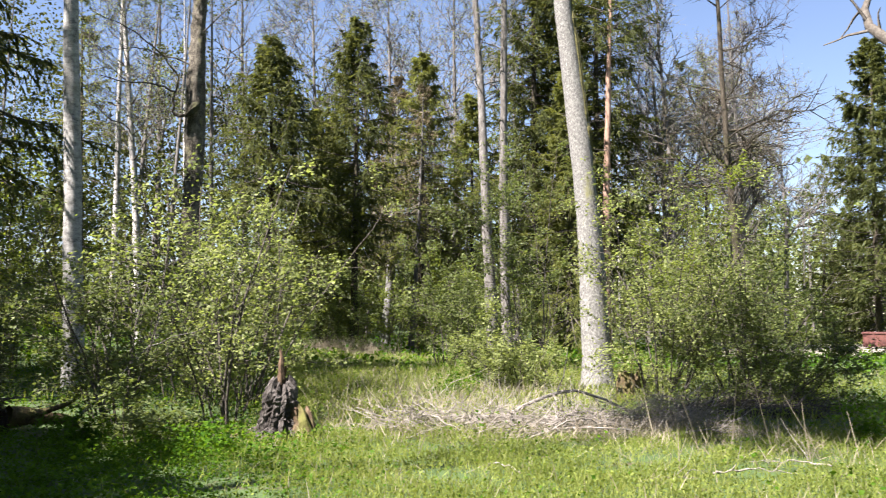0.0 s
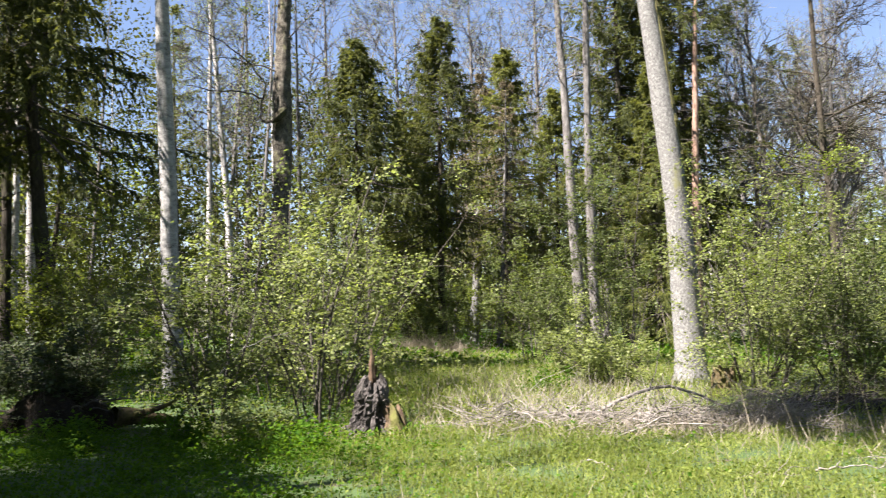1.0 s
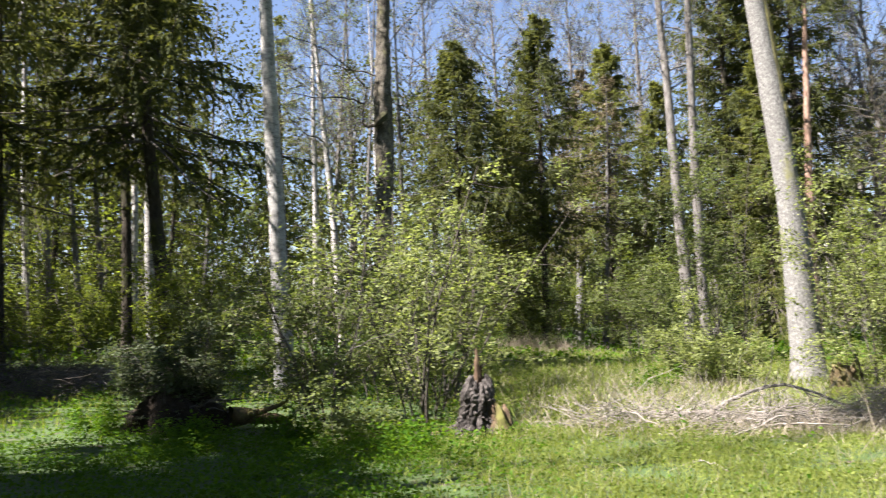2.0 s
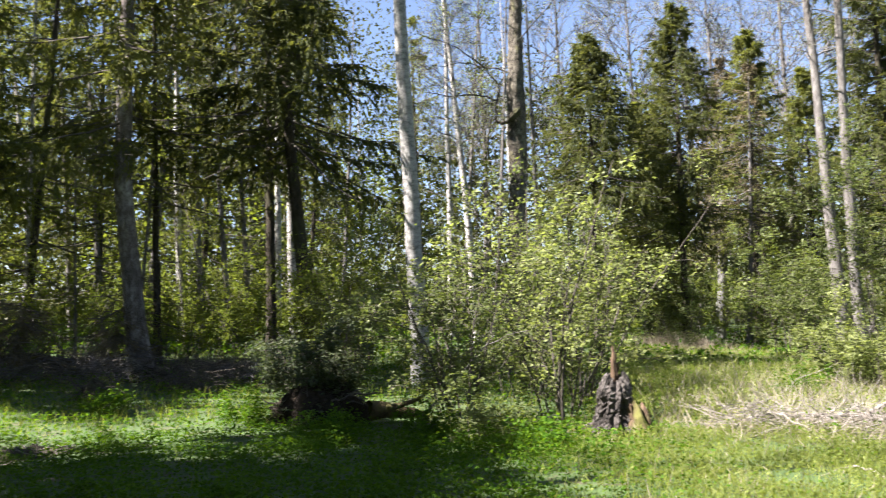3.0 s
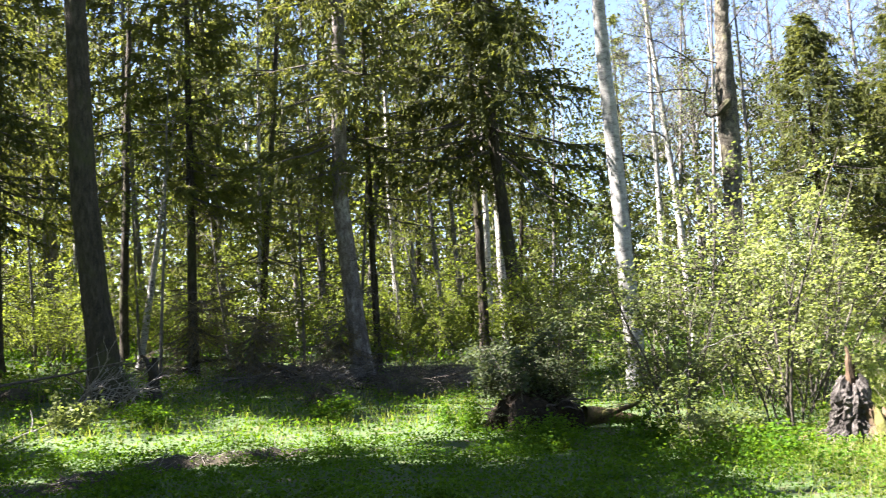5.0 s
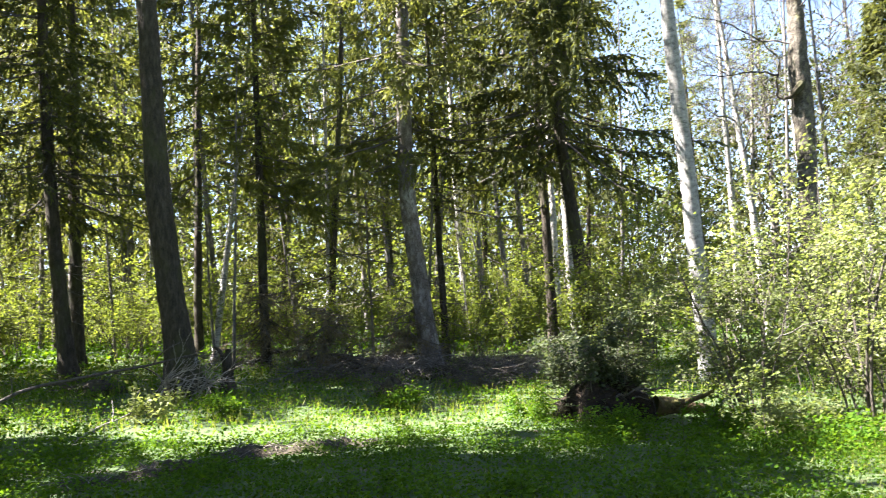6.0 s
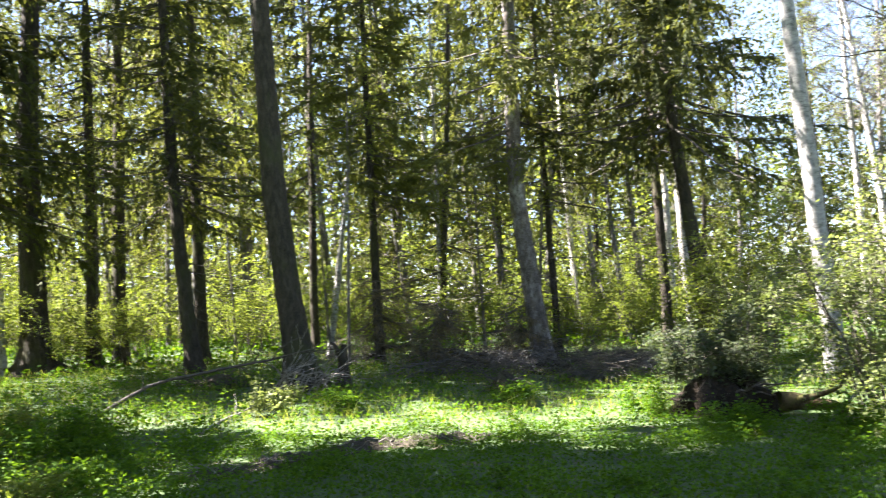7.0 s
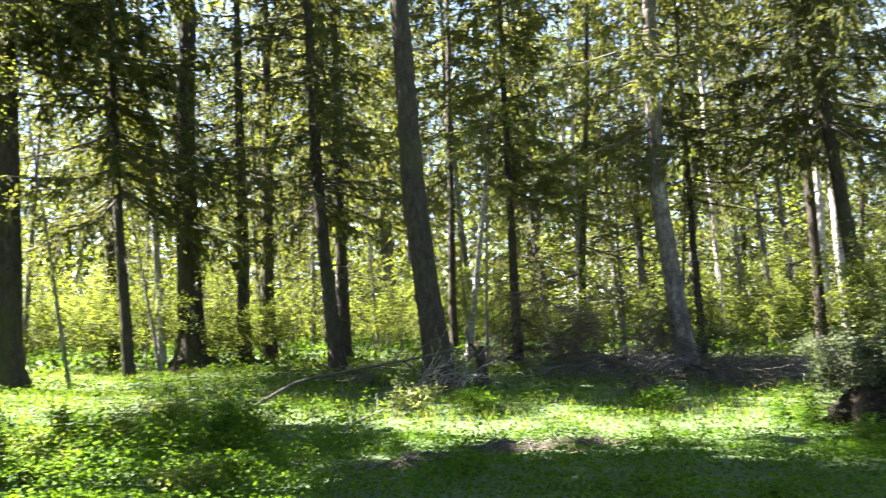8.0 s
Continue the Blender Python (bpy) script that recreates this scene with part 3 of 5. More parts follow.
broad_tree("birch_tree", "pale slender stem beside a dark trunk", -26.3, 8.55, [(-0.05, -0.2, 5.0), (-0.15, -0.55, 11.0)], 18, 0.13, M_BARK_ASPEN, 43, 9, 16, 2.4, 6, 5, 2, 0.08, flare=0.1, sides=10)
spruce_tree("spruce_tree", "dark bent spruce trunk in the undergrowth", -24.03, 6.91, [(-0.08, -0.29, 5.59), (-0.10, -0.38, 10.26)], 20, 0.15, M_BARK_DARK, 44, 5.0, 3.6, 26, 6, 14, 9, 0.3, M_NEEDLE, 0.5, 3, 14, sides=12, tip_share=0.45, flare=0.2, slim=0.3)
spruce_tree("spruce_tree", "broad near-black spruce trunk at the wood's edge", -23.7, 3.9, [(0.01, 0.03, 9.5)], 20, 0.42, M_BARK_DARK, 45, 8.2, 3.8, 22, 6, 13, 8, 0.32, M_NEEDLE, 0.35, 6, 8, sides=14, tip_share=0.45, slim=0.35)
broad_tree("sapling_tree", "thin leaning stem in the undergrowth", -29.53, 5.31, [(0.11, 0.55, 8.06)], 13, 0.1, M_BARK_MID, 46, 6, 14, 2.0, 6, 5, 3, 0.09, flare=0.1, sides=8)
broad_tree("alder_tree", "dark thin tree behind a large trunk", -23.46, 17.05, [(0.10, 0.13, 6.1), (0.21, 0.28, 11.86)], 18, 0.14, M_BARK_DARK, 47, 9, 18, 2.4, 6, 5, 2, 0.08, flare=0.1, sides=10)
broad_tree("birch_tree", "leaning pale birch stem", -21.61, 16.18, [(0.32, 0.42, 3.69), (0.7, 0.9, 8)], 11, 0.1, M_BARK_BIRCH, 48, 5.5, 14, 2.0, 6, 5, 3, 0.08, flare=0.1, sides=8)
broad_tree("alder_tree", "dark upright trunk in sunlit undergrowth", -27.33, 12.37, [(0.02, 0.05, 4.65)], 18, 0.24, M_BARK_DARK, 49, 8, 18, 2.8, 6, 5, 2, 0.09, flare=0.15, sides=12)
broad_tree("alder_tree", "grey upright trunk in sunlit undergrowth", -28.9, 15.93, [(0.10, 0.19, 7.22)], 19, 0.22, M_BARK_MID, 50, 9, 18, 2.8, 6, 5, 2, 0.09, flare=0.15, sides=12)
broad_tree("birch_tree", "white birch trunk behind a dark spruce", -14.67, 25.02, [(-0.06, -0.04, 3.55), (-0.1, 0, 8)], 17, 0.15, M_BARK_BIRCH, 51, 9, 16, 2.4, 6, 5, 2, 0.08, flare=0.1, sides=10)
broad_tree("birch_tree", "white birch trunk behind a dark spruce", -16.14, 26.47, [(0.02, 0.01, 5.83)], 17, 0.12, M_BARK_BIRCH, 52, 9, 16, 2.4, 6, 5, 2, 0.08, flare=0.1, sides=10)
# unseen trees added beside the camera so that their shade falls on the grass
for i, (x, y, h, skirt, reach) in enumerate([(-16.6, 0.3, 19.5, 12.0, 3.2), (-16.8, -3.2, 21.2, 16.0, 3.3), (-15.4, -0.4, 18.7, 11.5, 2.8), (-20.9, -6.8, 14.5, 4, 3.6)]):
    spruce_tree("spruce_tree", "unseen dark spruce added to shade the clearing", x, y, [(0.1, 0, 8)], h, 0.25, M_BARK_DARK, 60 + i, skirt, reach, 17, 5, 10, 8, 0.38, M_NEEDLE, 0.3, tip_share=0.25, slim=0.45)
spruce_tree("spruce_tree", "unseen slim spruce with a short dense crown added for shade", -22.9, -1.4, [(0.1, 0, 8)], 17.2, 0.2, M_BARK_DARK, 69, 12.6, 2.3, 9, 6, 10, 8, 0.38, M_NEEDLE, 0.2, tip_share=0.3, slim=0.45)
spruce_tree("pine_tree", "unseen tall pine with a small high crown added for shade", -19.5, 1.7, [(0.1, 0, 14)], 23.4, 0.2, M_BARK_DARK, 68, 19.9, 1.7, 7, 6, 10, 8, 0.38, M_NEEDLE, 0.0, tip_share=0.2, slim=0.45)
spruce_tree("pine_tree", "unseen tall pine with a high crown added to shade the clearing", -13.8, 0.2, [(0.1, 0, 14)], 34.3, 0.24, M_BARK_PINE, 66, 28.2, 2.6, 12, 7, 11, 8, 0.36, M_NEEDLE, 0.0, tip_share=0.3, slim=0.5)

# ---- spruces and pine ----
spruce_tree("spruce_tree", "dark spruce with sagging boughs and a leaning trunk", -11.73, 20.94, [(-0.48, -0.28, 6.29), (-0.59, -0.34, 10.27)], 19, 0.2, M_BARK_DARK, 71, 6.2, 3.6, 30, 5, 17, 11, 0.25, M_NEEDLE, 0.5, 1.5, 22, tip_share=0.6, slim=0.3)
spruce_tree("spruce_tree", "old spruce with flaking pale bark and thin drooping boughs", -14.26, 17.27, [(-0.32, -0.27, 4.71), (-0.24, -0.19, 9.29)], 19, 0.255, M_BARK_LICHEN, 72, 5.6, 3.1, 25, 4, 17, 10, 0.23, M_NEEDLE_LIGHT, 0.5, 1.2, 44, sides=16, tip_share=0.6, slim=0.28)
spruce_tree("spruce_tree", "slender dark spruce stem", -15.61, 19.53, [(-0.02, -0.01, 6.33)], 15, 0.11, M_BARK_DARK, 73, 4.5, 2.2, 22, 4, 10, 6, 0.22, M_NEEDLE_LIGHT, 0.45, 1.0, 16)
spruce_tree("spruce_tree", "light green spruce hanging over the undergrowth", -19.15, 16.07, [(0.0, 0.0, 8)], 16.5, 0.14, M_BARK_DARK, 74, 5.0, 2.4, 24, 4, 14, 9, 0.23, M_NEEDLE_LIGHT, 0.45, 0.8, 14, tip_share=0.7, slim=0.28)
spruce_tree("spruce_tree", "spruce with a slanting lit trunk and brownish lower boughs", -20.87, 11.39, [(-0.14, -0.25, 3.16), (-0.20, -0.36, 6.21)], 17, 0.2, M_BARK_DARK, 75, 4.6, 2.7, 20, 5, 12, 7, 0.25, M_NEEDLE, 0.5, 1.5, 26, tip_share=0.6, slim=0.28)
spruce_tree("spruce_tree", "dark spruce deep in the wood", -24.5, 13.6, [(0.0, 0.0, 8)], 19, 0.2, M_BARK_DARK, 76, 5.0, 2.8, 20, 5, 10, 6, 0.28, M_NEEDLE_LIGHT, 0.5, 2.0, 16, tip_share=0.9, slim=0.28)
spruce_tree("spruce_tree", "dark spruce deep in the wood", -25.9, 10.9, [(0.0, 0.0, 8)], 20, 0.2, M_BARK_DARK, 81, 6.2, 2.8, 18, 5, 9, 6, 0.28, M_NEEDLE, 0.5, 2.0, 16, tip_share=0.7, slim=0.26)
spruce_tree("spruce_tree", "dark spruce deep in the wood", -29.6, 8.0, [(0.0, 0.0, 8)], 20, 0.18, M_BARK_DARK, 82, 5.2, 3.0, 22, 5, 10, 6, 0.28, M_NEEDLE, 0.5, 2.0, 16, tip_share=0.7, slim=0.26)
spruce_tree("spruce_tree", "dark spruce deep in the wood", -14.4, 23.2, [(0.0, 0.0, 8)], 18, 0.16, M_BARK_DARK, 79, 6.0, 2.8, 22, 5, 11, 6, 0.26, M_NEEDLE, 0.5, 2.0, 16, tip_share=0.6, slim=0.28)
for i, (x, y, h, reach, skirt, mat, label) in enumerate([
        (-6.86, 34.3, 12.2, 2.5, 6.0, M_NEEDLE, "dense dark spruce with a pointed top"),
        (-3.83, 37.4, 14.2, 2.5, 5.0, M_NEEDLE, "tall spruce with hanging dark sprays"),
        (-5.4, 38.5, 10.5, 2.4, 2.0, M_NEEDLE_LIGHT, "lower light green spruce with soft sprays"),
        (-1.26, 43.3, 14.6, 2.7, 5.0, M_NEEDLE_LIGHT, "sparse grey-green spruce with thin boughs"),
        (1.2, 41.0, 12.0, 2.2, 2.0, M_NEEDLE_LIGHT, "light green spruce behind twin trunks"),
        (5.6, 40.5, 13.0, 2.4, 1.5, M_NEEDLE_LIGHT, "middling spruce with light sprays"),
        (37.0, 78.0, 14.0, 3.6, 1.0, M_NEEDLE, "big dark spruce beyond the lawn")]):
    spruce_tree("spruce_tree", label, x, y, [(0.05, 0, h * 0.6)], h, 0.012 * h, M_BARK_DARK, 90 + i, skirt, reach * 1.2, 25, 6, 10, 6, 0.34, mat, 0.5, 1.0, 8, sides=8, tip_share=0.85, slim=0.2)
spruce_tree("spruce_tree", "big dark spruce beside the gravel yard", 27.9, 57.8, [(0.05, 0, 12)], 20.0, 0.26, M_BARK_DARK, 98, 1.0, 4.6, 36, 7, 13, 7, 0.46, M_NEEDLE, 0.4, sides=8, tip_share=0.7, slim=0.24)
for i, (x, y, h) in enumerate([(7.4, 43.6, 23.0), (4.4, 43.4, 22.0), (5.9, 46.0, 22.5)]):
    spruce_tree("spruce_tree", "very tall dark spruce with hanging sprays", x, y, [(0.05, 0, 13)], h, 0.24, M_BARK_DARK, 110 + i, 4.5, 3.4, 34, 6, 12, 7, 0.36, M_NEEDLE, 0.5, 1.0, 10, sides=8, tip_share=0.4, slim=0.24)
spruce_tree("spruce_tree", "half-dead spruce with a bare grey lower trunk", -3.12, 45.9, [(0.29, 0.02, 3.76), (0.59, 0.04, 9.05)], 14, 0.25, M_BARK_GREY, 101, 4.5, 2.6, 20, 5, 9, 5, 0.32, M_NEEDLE_DRY, 0.35, 3.5, 30)
spruce_tree("dead_spruce_tree", "thin dead spruce with grey tangled twigs", -1.59, 40.75, [(0.38, 0.01, 5.97), (0.53, 0.02, 10.97)], 12.5, 0.13, M_BARK_MID, 102, 5.0, 2.0, 14, 4, 7, 3, 0.25, M_NEEDLE_DRY, 0.5, 1.5, 60)
spruce_tree("pine_tree", "tall pine with orange upper bark", 7.27, 40.8, [(0.12, -0.02, 6.05), (0.45, -0.08, 16.39)], 21, 0.22, M_BARK_PINE, 103, 14, 3.0, 8, 5, 12, 8, 0.3, M_NEEDLE, 0.0, 9, 14, tip_share=0.5)

# ---- bushes ----
shrub("hazel_bush", "leafy hazel bush with many slender stems", -5.0, 13.6, 2.6, 201, 8, 0.5, 0.3, 8, 5, 7, 0.068, M_LEAF_HAZEL, low=0.1)
shrub("hazel_bush", "leafy hazel bush with brown crooked stems", -4.6, 12.93, 3.5, 202, 9, 0.6, 0.35, 8, 6, 9, 0.07, M_LEAF_HAZEL, low=0.1)
shrub("hazel_bush", "sunlit hazel bush with fresh yellow-green leaves", -3.3, 13.7, 3.8, 203, 9, 0.5, 0.35, 9, 6, 10, 0.072, M_LEAF_YOUNG, low=0.1)
shrub("hazel_bush", "sunlit hazel bush with fresh yellow-green leaves", -3.7, 16.6, 4.2, 204, 9, 0.55, 0.35, 9, 6, 9, 0.072, M_LEAF_YOUNG, low=0.12)
shrub("hazel_bush", "leafy hazel bush in half shade", -4.6, 16.2, 3.6, 205, 8, 0.55, 0.45, 8, 6, 8, 0.072, M_LEAF_HAZEL, low=0.15)
shrub("hazel_bush", "leafy hazel bush in half shade", -9.0, 17.2, 2.3, 206, 8, 0.5, 0.4, 9, 7, 8, 0.07, M_LEAF_HAZEL, low=0.12)
shrub("hazel_bush", "leafy hazel bush behind the aspen", -5.2, 19.0, 3.6, 217, 8, 0.5, 0.4, 9, 7, 7, 0.075, M_LEAF_HAZEL, low=0.12)
shrub("hazel_bush", "leafy hazel bush at the wood's edge", -10.2, 19.5, 3.52, 218, 9, 0.5, 0.4, 9, 8, 11, 0.076, M_LEAF_WOOD)
shrub("elder_bush", "dark green elder bush over a root mound", -6.95, 12.75, 1.6, 207, 11, 0.8, 0.4, 9, 7, 10, 0.07, M_LEAF_DARK, low=0.3)
shrub("cherry_bush", "spreading bush with bright small leaves beside the ash", 4.3, 18.0, 4.5, 208, 12, 0.5, 0.4, 12, 8, 9, 0.07, M_LEAF_YOUNG, low=0.06)
shrub("cherry_bush", "spreading bush with arching leafy branches", 6.0, 18.6, 3.7, 209, 12, 0.8, 0.4, 12, 8, 9, 0.07, M_LEAF_HAZEL, sag=-0.14, low=0.05)
shrub("cherry_bush", "low arching bush with drooping leafy branches", 6.3, 17.2, 2.3, 220, 9, 1.3, 0.4, 10, 7, 9, 0.065, M_LEAF_HAZEL, sag=-0.18, low=0.05)
shrub("low_bush", "low bush with pale green leaves", 1.7, 19.6, 1.9, 210, 10, 0.8, 0.5, 10, 6, 14, 0.065, M_LEAF_YOUNG)
shrub("young_lime_tree", "dense young tree with dark green leaves", 2.6, 27.0, 6.6, 211, 9, 0.25, 0.4, 12, 7, 11, 0.085, M_LEAF_HAZEL, category="tree")
shrub("young_lime_tree", "dense young tree with dark green leaves", 0.2, 30.0, 4.4, 212, 9, 0.4, 0.5, 11, 6, 12, 0.09, M_LEAF_HAZEL, category="tree")
shrub("young_lime_tree", "young leafy tree behind the bushes", 7.5, 29.0, 6.5, 219, 9, 0.4, 0.5, 11, 6, 12, 0.09, M_LEAF_WOOD, category="tree")
shrub("hazel_bush", "leafy bush at the end of the clearing", -6.8, 29.0, 4.2, 213, 9, 0.5, 0.6, 12, 6, 12, 0.1, M_LEAF_WOOD)
shrub("hazel_bush", "leafy bush at the end of the clearing", -2.3, 48.0, 5, 214, 9, 0.6, 0.8, 11, 6, 8, 0.16, M_LEAF_HAZEL, fine=False)
shrub("hazel_bush", "leafy bush at the end of the clearing", -6.2, 45.0, 5, 215, 9, 0.6, 0.8, 11, 6, 8, 0.16, M_LEAF_HAZEL, fine=False)
for i, (x, y, h) in enumerate([(-5.3, 37.2, 3.6), (-6.4, 35.6, 3.2), (-4.4, 41.0, 4.6), (-2.6, 42.6, 4.0), (-3.7, 36.2, 3.0), (-0.2, 37.5, 4.4), (0.9, 34.6, 3.6), (-0.6, 44.0, 5.0), (3.4, 36.0, 4.6)]):
    shrub("hazel_bush", "sunlit leafy bush at the far end of the clearing", x, y, h, 230 + i, 8, 0.6, 0.6, 9, 6, 8, 0.1, M_LEAF_WOOD if i % 2 else M_LEAF_HAZEL, low=0.05, fine=False, group="bushes closing the clearing")
shrub("young_lime_tree", "slender young tree with light green leaves", *polar(25.9, 25.5), 7.6, 221, 7, 0.22, 0.4, 12, 7, 9, 0.085, M_LEAF_WOOD, category="tree")
shrub("hazel_bush", "leafy bush among the birches", *polar(19.5, 27), 3.8, 222, 8, 0.5, 0.5, 9, 7, 8, 0.08, M_LEAF_HAZEL)
shrub("herb_clump", "tall leafy herbs in front of the hazels", -3.6, 10.9, 0.95, 216, 10, 0.6, 0.3, 6, 5, 6, 0.055, M_LEAF_HAZEL, 0.006, category="herb", fine=False)

# the wood behind: a few shapes, many times
def scatter(thing_made, places, seed, tilt=2.5):
    rng = np.random.default_rng(seed)
    for x, y in places:
        s = rng.uniform(0.8, 1.2)
        c = copy_thing(thing_made, pose(x, y, float(terrain(x, y)) - 0.05, rng.normal(0, tilt), rng.normal(0, tilt), rng.uniform(0, 360)))
        c.scale = (s, s, s)


def spots(seed, count, t0, t1, d0, d1, gap, keep=()):
    rng = np.random.default_rng(seed)
    out = []
    for _ in range(count * 30):
        x, y = polar(rng.uniform(t0, t1), math.sqrt(rng.uniform(d0 * d0, d1 * d1)))
        if all((x - p) ** 2 + (y - q) ** 2 > gap * gap for p, q in out):
            out.append((x, y))
        if len(out) == count:
            break
    return out


WOOD = "wood behind the clearing"
W1 = broad_tree("birch_tree", "thin pale woodland birch with sparse leaves", *polar(46, 33), [(0.2, 0.1, 6)], 16, 0.1, M_BARK_BIRCH, 301, 4, 15, 2.4, 4, 4, 5, 0.13, M_LEAF_HAZEL, WOOD, flare=0.1, sides=6, fine=False)
W2 = broad_tree("alder_tree", "thin grey woodland tree with sparse leaves", *polar(36, 34), [(-0.3, 0.1, 6)], 16, 0.11, M_BARK_MID, 302, 4, 15, 2.4, 4, 4, 5, 0.13, M_LEAF_FAR_DIM, WOOD, flare=0.1, sides=6, fine=False)
W3 = broad_tree("alder_tree", "thin dark woodland tree with sparse leaves", *polar(58, 36), [(0.1, -0.3, 6)], 17, 0.13, M_BARK_MID, 303, 4, 15, 2.6, 4, 4, 5, 0.13, M_LEAF_FAR_DIM, WOOD, flare=0.1, sides=6, fine=False)
W4 = spruce_tree("spruce_tree", "dense spruce in the wood behind", *polar(42, 40), [(0.1, 0, 8)], 18, 0.17, M_BARK_DARK, 306, 2.0, 3.6, 17, 5, 10, 7, 0.27, M_NEEDLE, 0.4, group=WOOD, sides=6, tip_share=0.75)
W5 = spruce_tree("spruce_tree", "lighter spruce in the wood behind", *polar(66, 38), [(0.1, 0, 8)], 17, 0.15, M_BARK_DARK, 307, 2.5, 3.2, 17, 5, 10, 7, 0.26, M_NEEDLE_LIGHT, 0.4, group=WOOD, sides=6, tip_share=0.65)
U1 = shrub("hazel_bush", "sunlit woodland undergrowth bush", *polar(50, 30), 4.2, 304, 7, 0.6, 0.6, 8, 6, 7, 0.085, M_LEAF_WOOD, group="undergrowth of the wood", fine=False)
U2 = shrub("hazel_bush", "sunlit woodland undergrowth bush", *polar(64, 33), 2.8, 305, 7, 0.7, 0.6, 8, 6, 7, 0.08, M_LEAF_WOOD, group="undergrowth of the wood", fine=False)
W7 = broad_tree("sapling_tree", "thin pale sapling stem with sparse leaves", *polar(52, 23), [(0.25, 0.1, 4)], 8.5, 0.045, M_BARK_MID, 309, 2.2, 16, 1.3, 4, 4, 4, 0.08, M_LEAF_WOOD, WOOD, flare=0.1, sides=6, fine=False)
scatter(W7, spots(23, 13, 34, 80, 23, 33, 1.6), 447, 4.0)
trees = spots(7, 42, 14, 77, 30, 60, 1.7)
for i, made in enumerate((W1, W2, W3)):
    scatter(made, trees[i::3], 400 + i)
trees = spots(8, 10, -14, 14, 56, 80, 2.0)
for i, made in enumerate((W1, W2)):
    scatter(made, trees[i::2], 410 + i)
W6 = spruce_tree("spruce_tree", "tall spruce with a bare lower trunk", *polar(54, 33), [(0.1, 0.1, 8)], 20, 0.15, M_BARK_MID, 308, 6.5, 3.4, 16, 5, 10, 6, 0.4, M_NEEDLE_LIGHT, 0.5, 2.5, 10, WOOD, sides=7, tip_share=0.7, slim=0.28)
scatter(W6, spots(20, 5, 34, 68, 34, 48, 4), 443)
firs = spots(12, 6, 22, 62, 36, 50, 4)
scatter(W4, firs[::2] + [polar(62, 41), polar(70, 41)], 440)
scatter(W5, [polar(46, 33), polar(50, 36)], 446)
scatter(W5, firs[1::2], 441)
scatter(W4, spots(13, 6, -16, 12, 52, 70, 3.0), 442)
scatter(U1, spots(21, 13, 50, 84, 28.5, 36, 1.9), 444)
under = spots(9, 28, 14, 90, 26, 42, 1.9)
for i, made in enumerate((U1, U2)):
    scatter(made, under[i::2], 420 + i)
scatter(U1, spots(10, 8, -16, 13, 48, 66, 2.5), 430)
scatter(U2, spots(11, 9, 46, 80, 27.5, 32, 2.0), 431)
scatter(U2, spots(19, 10, 27, 48, 22.5, 30, 1.4), 439)
# three unseen sets added beside and behind the eye to cut skylight
scatter(W4, spots(16, 3, 100, 178, 16, 36, 5), 436)
scatter(W3, spots(17, 6, -180, -70, 14, 34, 5), 437)
scatter(W3, spots(22, 7, 152, 290, 7, 15, 3.5), 445)
# trees far off to the right, in view
scatter(W5, spots(18, 4, -19.5, -8, 62, 84, 3), 438)
trees = spots(14, 8, -21, -7, 63, 92, 2.0)
scatter(W3, trees[::2], 433)
scatter(W2, trees[1::2], 434)
scatter(U1, spots(15, 10, -20.5, -8, 60, 80, 2.0), 435)
scatter(W5, [polar(-22.8, 95), polar(-21.7, 104), polar(-24, 100), polar(-20.2, 88), polar(-19, 97)], 432)


